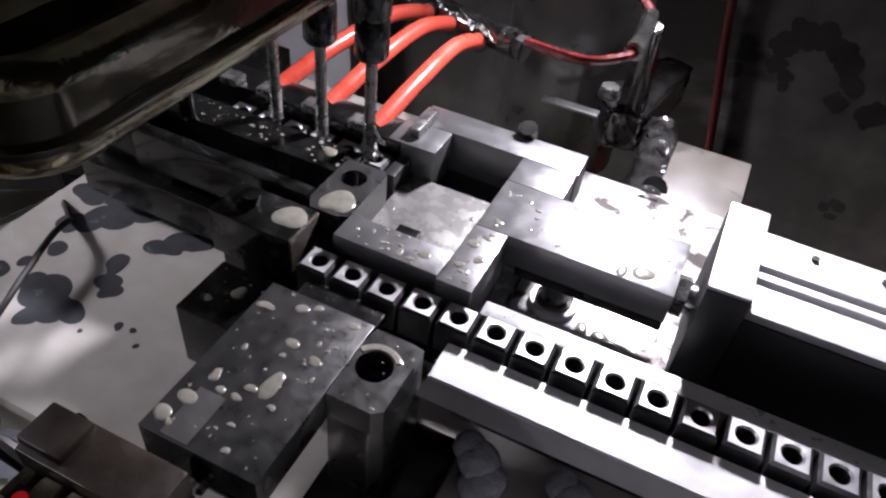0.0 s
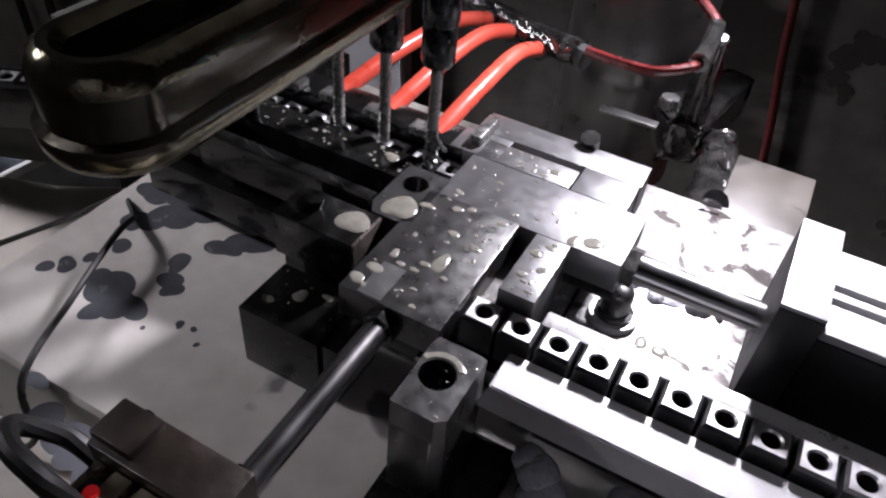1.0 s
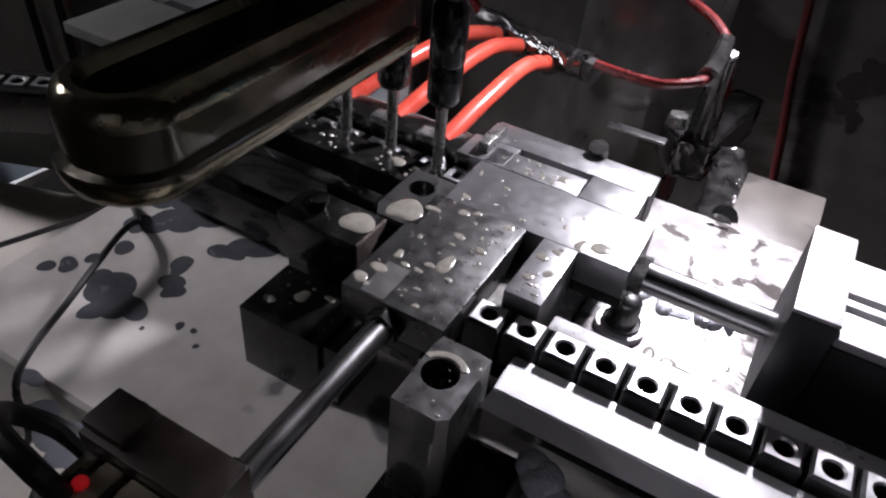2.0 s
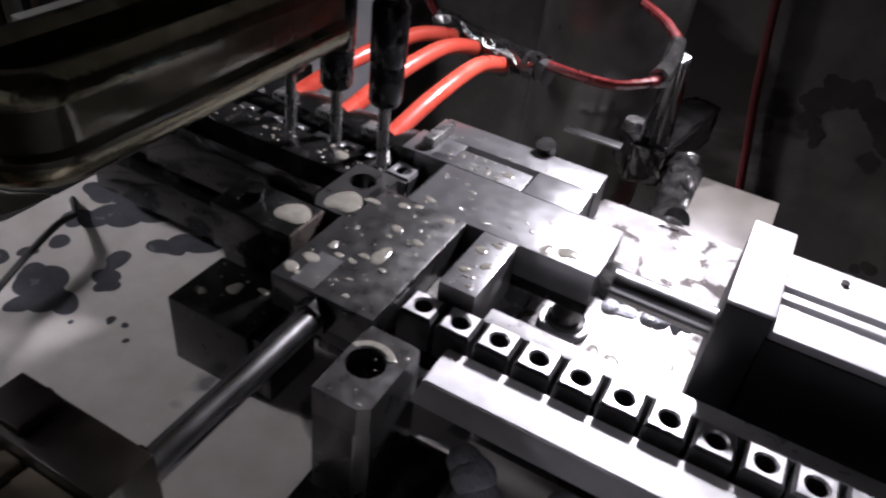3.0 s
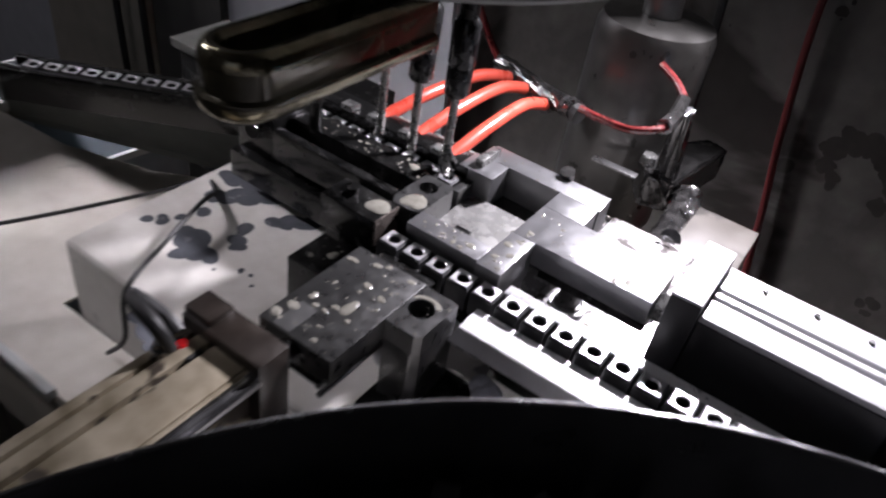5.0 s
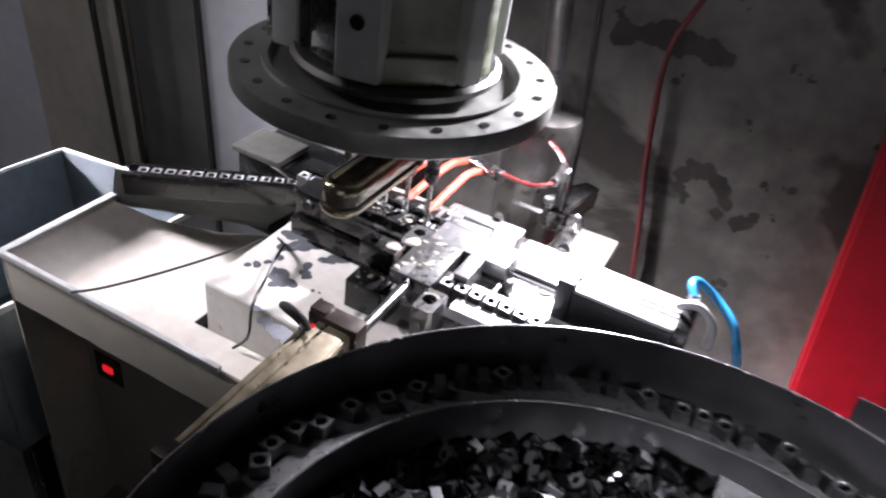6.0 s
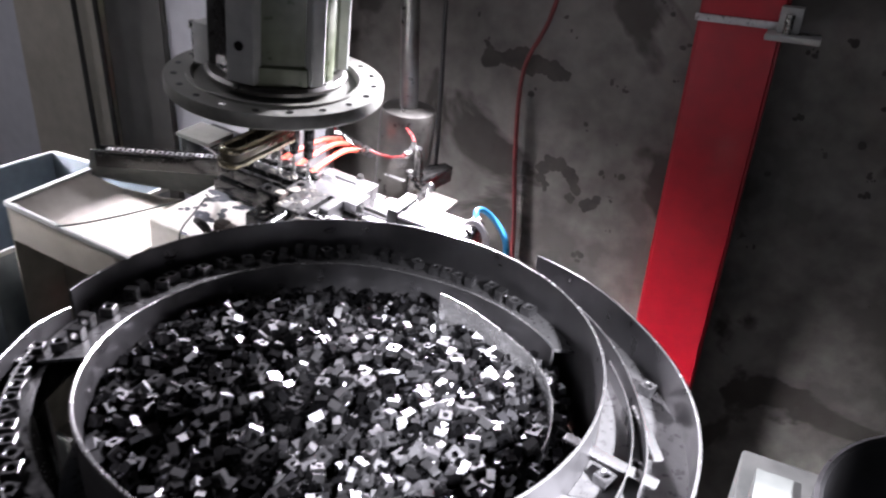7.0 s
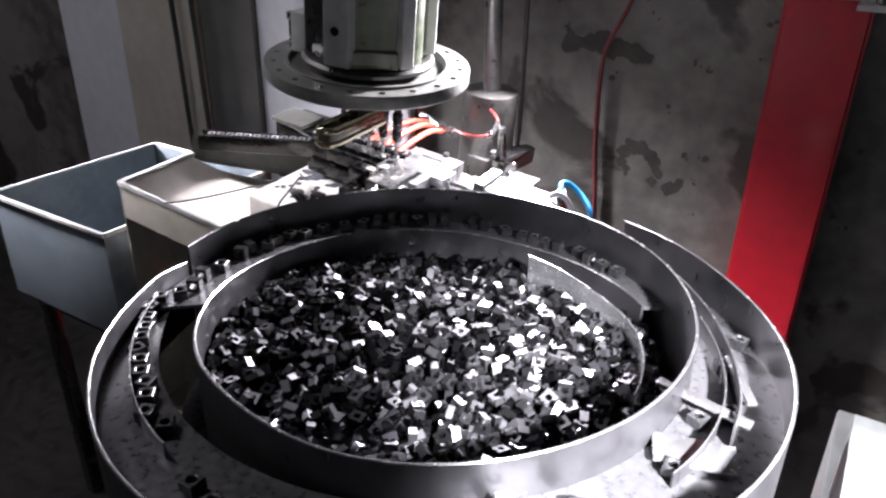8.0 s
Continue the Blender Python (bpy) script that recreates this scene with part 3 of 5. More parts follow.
def hole_block():
    t = thing("guide_block", "steel guide block with a counterbored bolt hole", "block")
    bm = B()
    outline = [(-8.3, -17), (7.5, -17), (11.5, -13), (11.5, 15), (-8.3, 15)]
    seg = 28
    # the top is a ring of faces between the outline and the hole
    add_prism(bm, outline, -50, -12, 0.5)
    hole = [bm.verts.new(Vector((6.6 * math.cos(2 * math.pi * k / seg), 6.6 * math.sin(2 * math.pi * k / seg), 0)) * K) for k in range(seg)]
    deep = [bm.verts.new(Vector((6.6 * math.cos(2 * math.pi * k / seg), 6.6 * math.sin(2 * math.pi * k / seg), -11.9)) * K) for k in range(seg)]
    rim = []
    for k in range(seg):
        a = 2 * math.pi * k / seg
        c, s = math.cos(a), math.sin(a)
        f = min((11.5 if c > 0 else 8.3) / max(abs(c), 1e-6), (15 if s > 0 else 17) / max(abs(s), 1e-6))
        rim.append((c * f, s * f))
    top = [bm.verts.new(Vector((x, y, 0)) * K) for x, y in rim]
    low = [bm.verts.new(Vector((x, y, -12.2)) * K) for x, y in rim]
    for k in range(seg):
        j = (k + 1) % seg
        bm.faces.new((hole[k], hole[j], top[j], top[k]))
        bm.faces.new((hole[k], deep[k], deep[j], hole[j]))
        bm.faces.new((top[k], top[j], low[j], low[k]))
    part("body", bm, STEEL, t)
    bm = B(); add_lathe(bm, (0, 0, -11.8), ((0, 0), (6.2, 0), (6.2, 5), (5.6, 5.6), (3.2, 5.6), (3.0, 2.5), (0, 2.5)), 20)
    part("socket_screw", bm, BLACK_STEEL, t, "black socket-head screw sunk in the hole")
    drops(t, -8, 11, -16, 14, 0, 9, 11, 0.3, 0.9)
    bm = B(); add_lathe(bm, (0, 0, 0.05), ((6.9, 0), (7.2, 0.3), (9.2, 0.3), (9.8, 0)), 24, 35, 150, True)
    part("coolant_drop", bm, OIL, t, "curved pool of coolant behind the hole")
    bm = B(); add_box(bm, -12, 30, -30, 20, -55.8, -50.1, 1)
    part("foot", bm, BLACK_STEEL, t)


def slide():
    """The cross slide, its front at y = 16 when drawn back."""
    t = thing("cross_slide", "dark steel cross slide beaded with coolant", "slide")
    bm = B(); add_box(bm, -51.5, -8.6, -54, 16, -15, 0, 0.5)
    part("plate", bm, STEEL, t)
    bm = B(); add_box(bm, -47, -12, 16.2, 32, -16, -9.5, 0.4)
    part("pusher_tongue", bm, BLACK_STEEL, t)
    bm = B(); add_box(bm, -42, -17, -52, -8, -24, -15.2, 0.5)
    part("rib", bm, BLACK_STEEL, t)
    for x, z in ((-16.2, -22), (-15.0, -27)):
        bm = B(); add_cyl(bm, (x, -53, z), (0, 1, 0), 1.7, 46, seg=12)
        part("guide_rod", bm, CHROME, t, "thin bright guide rod under the slide")
    big = ((-48, -47, 3.0), (-45, -39, 3.2), (-44, -49, 1.4), (-43, -28, 2.2), (-38, -32, 1.7), (-32, -32, 1.7), (-30, -27, 1.9), (-25, -23, 4.2), (-20, -30, 1.4), (-29, -5, 2.4), (-18, -8, 2.3), (-15, -15, 1.1), (-29, -11, 1.2), (-47, 5, 2.6), (-35, 10, 2.3), (-30, 13, 1.8), (-42, -14, 1.3), (-27, -41, 1.2), (-23, -49, 1.4), (-21, -1, 1.2), (-15, 12, 2.1))
    drops(t, -50, -12, -53, 15, 0, 70, 21, 0.2, 1.0, big)
    bm = B(); add_box(bm, -44, -34, -53, -34, 0.05, 0.15, 0.0)
    part("worn_patch", bm, POST_STEEL, t, "worn bright rectangle on the top")
    rod = B(); add_cyl(rod, (-31, -54, -8), (0, -1, 0), 5, 95, seg=24)
    part("piston_rod", rod, CHROME, t, "polished piston rod")
    bm = B(); add_cyl(bm, (-31, -53.8, -8), (0, -1, 0), 7, 5.5, seg=6)
    part("lock_nut", bm, BLACK_STEEL, t)
    return t


def slide_cylinder():
    t = thing("slide_cylinder", "oil-browned pneumatic cylinder with a square end block", "cylinder")
    bm = B(); add_box(bm, -74, -26, -78, -60.6, -52, 3, 1.2); add_box(bm, -74, -58, -76, -62, 2.5, 6.5, 1)
    part("end_block", bm, BROWN_STEEL, t)
    bm = B(); add_box(bm, -71, -34, -236, -78.2, -44, -6.2, 1.5)
    part("barrel", bm, OLD_ALU, t)
    for x0, x1, zt in ((-71, -66, -3), (-63, -56, -2), (-53, -34, -2)):
        bm = B(); add_box(bm, x0, x1, -236, -78.4, -6.6, zt, 0.8)
        part("barrel_rib", bm, OLD_ALU, t)
    bm = B(); add_box(bm, -33.9, -31.5, -236, -78.4, -40, -2.6, 0.9)
    part("side_rail", bm, OLD_ALU, t)
    bm = B(); add_box(bm, -74, -26, -252, -236.2, -50, 3, 1.5)
    part("rear_block", bm, BROWN_STEEL, t)
    bm = B(); add_tube(bm, ((-64, -92, -2), (-70, -94, 10), (-84, -92, 12), (-96, -84, 2), (-92, -74, -14), (-80, -72, -24), (-74.5, -72, -28)), 3.4, 10)
    part("air_hose", bm, RUBBER, t, "black air hose loop")
    for x, z in ((-68, -2), (-32, -2), (-68, -46), (-32, -46)):
        bm = B(); add_cyl(bm, (x, -60.5, z), (0, 1, 0), 2.6, 1.2, seg=10)
        part("cap_screw", bm, BLACK_STEEL, t)
    bm = B(); add_box(bm, -68, -54, -91, -83, -6, -2.4, 0.8)
    part("sensor", bm, RUBBER, t, "black position sensor")
    bm = B(); add_cyl(bm, (-63, -87, -2.6), (0, 0, 1), 2.2, 1.6, seg=12)
    part("sensor_light", bm, LED_RED, t, "glowing red sensor light")
    bm = B(); add_cyl(bm, (-67, -94, -8), (0, 0, 1), 5.5, 7, 4.5, seg=16); add_cyl(bm, (-67, -94, -1), (0, 0, 1), 3.4, 3, seg=6)
    part("air_fitting", bm, CHROME, t, "shiny air fitting")
    bm = B(); add_box(bm, -76, -24, -240, -80, -55.5, -44.3, 1)
    part("mount", bm, BLACK_STEEL, t)


def fixed_blocks():
    t = thing("stop_block", "steel stop block with a coppery end face", "block")
    bm = B(); add_box(bm, -98, -60, 37, 59, -22, 0, 0.6)
    part("body", bm, BLACK_STEEL, t)
    bm = B(); add_box(bm, -59.9, -58.6, 37.5, 58.6, -17, -0.2, 0.3)
    part("end_face", bm, COPPER_STEEL, t, "coppery worn end face")
    bm = B(); add_box(bm, -96, -62, 40, 57, -50, -22.2, 0.6)
    part("leg", bm, BLACK_STEEL, t)
    bm = B(); rng = random.Random(3); blob(bm, -67, 50, 0, 7, 0.7, rng, 20)
    part("coolant_puddle", bm, OIL, t, "pool of milky tan coolant")
    for i in range(3):
        bm = B(); add_cyl(bm, (-88 + 1.5 * i, 49, 0 + 2 * i), (0, 0, 1), 5.4 - 0.7 * i, 1.4, seg=18)
        part("spring_coil", bm, BLACK_STEEL, t)

    t = thing("slide_gib", "dark oily guide block beside the cross slide", "block")
    bm = B(); add_box(bm, -91, -53, 4, 34, -55.6, -23, 0.8)
    part("body", bm, BLACK_STEEL, t)
    bm = B(); add_box(bm, -52.8, -45, 6, 34, -55.6, -24.4, 0.6)
    part("way", bm, BLACK_STEEL, t)
    drops(t, -89, -54, 6, 33, -23, 8, 91, 0.4, 1.2, ((-74, 22, 3.2), (-83, 14, 1.8), (-64, 27, 2.0)))

    t = thing("track_end_block", "tan wet steel block with a dark bolt hole", "block")
    bm = B()
    seg, hx, hy = 28, -58.5, 86
    ring = [(math.cos(2 * math.pi * k / seg), math.sin(2 * math.pi * k / seg)) for k in range(seg)]
    reach = [min((11.5 if c > 0 else 9.5) / max(abs(c), 1e-6), (11.5 if d > 0 else 26) / max(abs(d), 1e-6)) for c, d in ring]
    rows = [[bm.verts.new(Vector((hx + c * r, hy + d * r, z)) * K) for (c, d), r in zip(ring, radii)] for radii, z in (([5.8] * seg, -12), ([5.8] * seg, 0), (reach, 0), (reach, -22))]
    for p, q in zip(rows, rows[1:]):
        for k in range(seg):
            bm.faces.new((p[k], p[(k + 1) % seg], q[(k + 1) % seg], q[k]))
    part("body", bm, STEEL, t)
    bm = B(); add_cyl(bm, (-58.5, 86, -21), (0, 0, 1), 5.7, 12, seg=24)
    part("socket_screw", bm, BLACK_STEEL, t)
    bm = B(); rng = random.Random(8); blob(bm, -56, 69, 0, 7.5, 0.8, rng, 22)
    part("coolant_puddle", bm, OIL, t, "pool of milky tan coolant")

    t = thing("front_jaw_block", "wet steel block beside the feed rail", "block")
    bm = B(); add_box(bm, -0.4, 14.5, 48.2, 85.8, -24, 0, 0.3)
    part("body", bm, WET_STEEL, t)
    bm = B(); add_box(bm, 0, 14, 59, 83, -45.9, -24.2, 0.5)
    part("foot", bm, STEEL, t)
    drops(t, 1, 13.5, 49, 84, 0, 40, 31, 0.3, 1.3, ((4, 74, 2.6), (4, 60, 2.0), (10, 66, 2.2), (8, 80, 2.0)))

    t = thing("u_frame", "machined steel frame of three joined bars", "frame")
    bm = B(); add_box(bm, -61, -36.5, 122, 142, -22, 0, 0.5)
    part("left_bar", bm, WET_STEEL, t)
    bm = B(); add_box(bm, -56, 27, 142.2, 160, -22, 0, 0.5)
    part("back_bar", bm, WET_STEEL, t)
    bm = B(); add_box(bm, 0.2, 26.4, 121.9, 142, -22, 0, 0.3)
    part("right_bar", bm, WET_STEEL, t)
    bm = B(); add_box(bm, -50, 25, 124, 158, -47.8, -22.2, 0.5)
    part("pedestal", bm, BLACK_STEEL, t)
    drops(t, -50, 26, 140, 159, 0, 34, 41, 0.3, 1.4)
    bm = B(); add_cyl(bm, (-5, 163, -5), (0, -0.3, 1), 5, 10, seg=8)
    part("side_screw", bm, LUMPY, t)

    t = thing("channel_floor", "wet grey steel channel floor under the slide", "plate")
    bm = B(); add_box(bm, -48, -0.8, 50, 121.7, -30, -16.3, 0.4)
    part("plate", bm, CHANNEL_STEEL, t)
    bm = B(); add_box(bm, -54, -48.3, 104.8, 122, -30, -7, 0.5)
    part("side_strip", bm, STEEL, t)
    drops(t, -46, -6, 70, 120, -16.3, 14, 77, 0.5, 2.4)


def jaw():
    t = thing("spring_jaw", "loose steel jaw bar pushed by the nuts", "jaw")
    bm = B(); add_box(bm, -47, -0.8, 50, 65, -16, 0, 0.3)
    part("bar", bm, WET_STEEL, t)
    drops(t, -46, -6, 50, 65, 0, 34, 51, 0.3, 1.2, ((-10, 58, 2.6), (-19, 54, 1.9), (-14, 53, 1.6), (-27, 56, 1.4), (-34, 60, 1.2)))
    bm = B(); add_box(bm, -30, -20, 66.2, 76, -13, -6, 0.4)
    part("spring_tail", bm, BLACK_STEEL, t)
    return t


def pusher():
    """The long pusher, its nose at x = 0 when drawn back."""
    t = thing("long_pusher", "bright milled steel pusher block", "pusher")
    bm = B(); add_box(bm, 0, 84, 86, 121.6, -15, 0, 0.5)
    part("block", bm, WET_STEEL, t)
    bm = B(); add_box(bm, 19, 84, 90, 117, -24, -15.2, 0.5)
    part("rib", bm, BLACK_STEEL, t)
    rod = B(); add_cyl(rod, (84, 101, -11), (1, 0, 0), 6.5, 85, seg=24)
    part("piston_rod", rod, CHROME, t, "polished piston rod")
    bm = B(); add_cyl(bm, (84.1, 101, -11), (1, 0, 0), 9, 5, seg=6)
    part("lock_nut", bm, BRASS, t)
    drops(t, 2, 82, 87, 120, 0, 40, 61, 0.3, 1.3, ((70, 93, 4.2), (62, 90, 3.0), (8, 92, 2.0), (20, 108, 1.5), (5, 112, 1.4)))
    return t


def pusher_cylinder():
    t = thing("pusher_cylinder", "silver pneumatic cylinder with grooved barrel", "cylinder")
    # painted light and shade: near-black sides under pale lit top faces
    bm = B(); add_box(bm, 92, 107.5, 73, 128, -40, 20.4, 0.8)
    part("front_head", bm, ALU_SHADE, t, "cylinder head with shade painted dark on its sides")
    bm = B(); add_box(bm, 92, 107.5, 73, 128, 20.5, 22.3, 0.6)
    part("head_top", bm, ALU, t, "top face painted light as if lit")
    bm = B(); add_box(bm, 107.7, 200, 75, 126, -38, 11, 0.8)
    part("barrel", bm, ALU_SHADE, t, "barrel with shade painted dark on its sides")
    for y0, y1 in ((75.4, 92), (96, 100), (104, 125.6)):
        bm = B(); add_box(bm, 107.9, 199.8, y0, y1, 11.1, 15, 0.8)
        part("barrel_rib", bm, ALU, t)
    bm = B(); add_box(bm, 107.9, 199.8, 92.2, 103.8, 11.05, 11.5, 0.0)
    part("groove", bm, BLACK_STEEL, t)
    bm = B(); add_box(bm, 200.2, 214, 74, 127, -40, 20, 1.5)
    part("rear_head", bm, BLACK_STEEL, t, "black cylinder end cap")
    for i in range(3):
        bm = B(); add_cyl(bm, (128 + 26 * i, 118, 14.9), (0, 0, 1), 1.6, 1.4, seg=8)
        part("screw", bm, BRASS, t)
    bm = B(); add_box(bm, 96, 210, 78, 122, -55.6, -40.2, 1)
    part("mount", bm, BLACK_STEEL, t)
    bm = B(); add_cyl(bm, (206, 112, 20), (0, 0, 1), 6, 12, seg=12)
    part("air_fitting", bm, BRASS, t)
    h = thing("blue_air_hose", "bright blue plastic air hose", "hose")
    bm = B(); add_tube(bm, ((206, 112, 30), (200, 126, 34), (205, 140, 30), (224, 140, 20), (248, 122, 8), (262, 100, -20), (268, 88, -70), (270, 84, -160)), 4, 12)
    part("tube", bm, BLUE_HOSE, h)
    bm = B(); add_tube(bm, ((196, 100, 24), (212, 96, 34), (228, 94, 22), (232, 96, -2)), 4, 12)
    part("grey_loop", bm, ALU, h, "grey plastic hose loop")


def tapping_track():
    t = thing("tapping_track", "oily dark steel track under the taps", "track")
    bm = B(); add_box(bm, -168, -64, 86, 104.5, -22, -0.2, 0.6)
    part("near_plate", bm, BLACK_STEEL, t)
    bm = B(); add_box(bm, -165, -70, 66, 73, -22, -1, 0.6)
    part("guard_strip", bm, BLACK_STEEL, t)
    bm = B(); add_box(bm, -165, -70, 73.2, 85.8, -22, -12, 0.4)
    part("groove", bm, BLACK_STEEL, t)
    bm = B(); add_box(bm, -230, -54, 121.5, 140, -22, -0.2, 0.6)
    part("far_plate", bm, BLACK_STEEL, t)
    bm = B(); add_box(bm, -230, -53, 104.7, 121.3, -28, -22.2, 0.4)
    part("floor_strip", bm, BLACK_STEEL, t)
    bm = B(); add_box(bm, -200, -64, 62, 138, -48, -28.2, 1)
    part("support", bm, BLACK_STEEL, t)
    # the single large drop stands in for a whitish reflection on the plate
    drops(t, -160, -66, 87, 104, -0.2, 60, 71, 0.3, 1.6, ((-78, 98, 3.5),))
    for x in (-78, -104, -130, -152):
        bm = B(); add_box(bm, x - 4, x + 6, 119, 128, 0, 4, 0.8)
        part("clip", bm, BRASS, t, "shiny wet hold-down clip")
    bm = B(); add_box(bm, -54, -48, 128, 150, -1, 5, 0.8)
    part("end_clip", bm, BRASS, t)
    bm = B(); add_cyl(bm, (-150, 88, 0), (0.02, 0, 1), 4, 62, seg=12)
    part("guide_rod", bm, BLACK_STEEL, t)
    bm = B(); add_box(bm, -200, -169, 70, 104, -40, 2, 1)
    part("end_block", bm, BLACK_STEEL, t)
    bm = B(); add_cyl(bm, (-181, 69, -8), (0.2, -1, 0.2), 6.5, 7, 5, seg=18)
    part("shiny_knob", bm, CHROME, t)


def outfeed():
    t = thing("outfeed_rail", "black outfeed rail lined with finished nuts", "rail")
    a, b = Vector((-222, 132, -34)), Vector((-412, 36, -44))
    d = (b - a).normalized()
    s = d.cross(Vector((0, 0, 1))).normalized()
    ang = math.degrees(math.atan2(d.y, d.x))
    L = (b - a).length
    for off, hi, nm in ((-11, 6, "near_wall"), (11, 6, "far_wall"), (0, -9, "floor_strip")):
        bm = B(); add_box(bm, 0, L, off - (3 if nm != "floor_strip" else 8), off + (3 if nm != "floor_strip" else 8), -20, hi, 0.8)
        p = part(nm, bm, BLACK_STEEL, t)
        p.matrix_basis = Matrix.Translation(a * K) @ pose(0, 0, 0, 0, math.degrees(math.asin(-d.z)), ang)
    for i in range(13):
        c = a + d * (8 + i * 15.4)
        nut(c.x, c.y, c.z - 8.5, "finished steel nut standing in the outfeed rail", "nuts in the outfeed rail", ang)
    bm = B(); add_box(bm, -330, -262, 120, 178, -19, -12, 1)
    solid("far_side_plate", bm, FLANGE, "pale steel plate beyond the outfeed rail", "plate")
    bm = B(); add_box(bm, -325, -170, 125, 200, -123, -20.2, 1)
    solid("rail_stand", bm, BLACK_STEEL, "black steel stand under the rail", "stand")


def hoses():
    t = thing("coolant_manifold", "black manifold feeding three red coolant hoses", "manifold")
    bm = B(); add_tube(bm, ((-128, 282, -4), (-78, 262, -4), (-40, 240, 4)), 8, 12, 4); crust(bm, 0.8, 31, 1)
    part("body", bm, LUMPY, t)
    for i, (x, y) in enumerate(((-108, 274), (-90, 267), (-66, 256))):
        bm = B(); add_cyl(bm, (x, y, -6), (-0.15, -1, 0.05), 6.2, 10, seg=8)
        part("fitting", bm, RUBBER, t)
    ends = ((-132, 134), (-102, 134), (-72, 129))
    for i, ((x, y), (ex, ey)) in enumerate(zip(((-109, 267), (-91, 260), (-67, 249)), ends)):
        bm = B(); add_tube(bm, ((x, y, -5), ((x * 0.7 + ex * 0.3), y * 0.7 + ey * 0.3, 6), (x * 0.3 + ex * 0.7 + 2, y * 0.3 + ey * 0.7, 6), (ex, ey, -3)), 4.6, 14)
        part("red_hose", bm, RED_HOSE, t)
        bm = B(); add_tube(bm, ((ex, ey, -3), (ex + 4, ey - 8, -5), (ex + 8, ey - 16, -8)), 3.2, 10, 4, 2.4)
        part("nozzle", bm, TAP, t)
    bm = B(); add_tube(bm, ((-36, 238, 8), (-15, 232, 10), (4, 230, 12), (19, 238, 15), (24, 246, 17)), 2.9, 10)
    part("supply_hose", bm, OILY_HOSE, t, "oily dark red supply hose")
    bm = B(); add_cyl(bm, (-36, 240, 2), (-1, 0.3, 0.05), 7.5, 16, seg=10)
    part("coupling", bm, RUBBER, t, "black rubber coupling")
    bm = B(); add_tube(bm, ((-128, 282, -4), (-146, 290, 8), (-172, 300, 34)), 3.2, 10)
    part("branch_hose", bm, OILY_HOSE, t, "oily dark red branch hose")
    v = thing("supply_valve", "oily valve on a dark cast bracket", "valve")
    bm = B(); add_prism(bm, ((14, 282), (35, 288), (50, 376), (32, 382), (6, 345), (-3, 312)), -70, -43, 2.5); crust(bm, 1.1, 32)
    part("bracket_block", bm, LUMPY, v, "black casting crusted with oily grime")
    bm = B(); add_tube(bm, ((46, 300, -55), (52, 270, -60), (54, 236, -62), (56, 206, -60)), 11, 10, 5, 15); crust(bm, 1.0, 33, 1)
    part("bracket_leg", bm, LUMPY, v, "grimy bracket leg")
    bm = B(); add_cyl(bm, (57, 228, -54), (0.2, -0.6, 0.8), 7.5, 7, seg=14)
    part("boss", bm, CHUCK, v)
    bm = B(); add_tube(bm, ((23, 244, 17), (24, 256, 19), (24, 264, 25), (23, 270, 30)), 6, 8, 3, 4.5)
    part("valve_body", bm, LUMPY, v)
    bm = B(); add_cyl(bm, (25, 296, -43), (0, -0.25, 1), 9, 62, 6, seg=12); crust(bm, 0.9, 34, 2)
    part("stem", bm, CHUCK, v, "black oily valve stem")
    bm = B(); add_cyl(bm, (8, 300, -42.8), (0, 0, 1), 8, 7, 6.5, seg=6)
    part("bolt", bm, BRASS, v, "shiny wet bolt head")
    bm = B(); add_tube(bm, ((23, 270, 30), (11, 282, 34), (-6, 296, 36)), 2.8, 10)
    part("feed_hose", bm, OILY_HOSE, v, "oily dark red feed hose")
    bm = B(); add_box(bm, -30, 8, 276, 284, -48, -46, 0.6)
    part("lever", bm, POST_STEEL, v, "pale flat lever")
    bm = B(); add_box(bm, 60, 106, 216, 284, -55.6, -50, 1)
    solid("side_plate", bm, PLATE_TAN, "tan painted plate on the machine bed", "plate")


def column():
    t = thing("machine_column", "steel support column in a grey collar", "column")
    bm = B(); add_lathe(bm, (-32, 345, 0), ((0, -123), (47, -123), (47, 42), (44, 50), (16, 54), (0, 54)), 36)
    part("collar", bm, COLLAR, t)
    bm = B(); add_cyl(bm, (-32, 345, 54), (-0.1, 0, 1), 15, 900, seg=28)
    part("post", bm, POST_STEEL, t)
    bm = B(); add_tube(bm, ((-70, 440, 700), (-30, 418, 300), (-4, 404, 60), (6, 398, -60), (10, 395, -123)), 4, 10)
    solid("black_cable", bm, RUBBER, "black cable hanging before the wall", "cable")


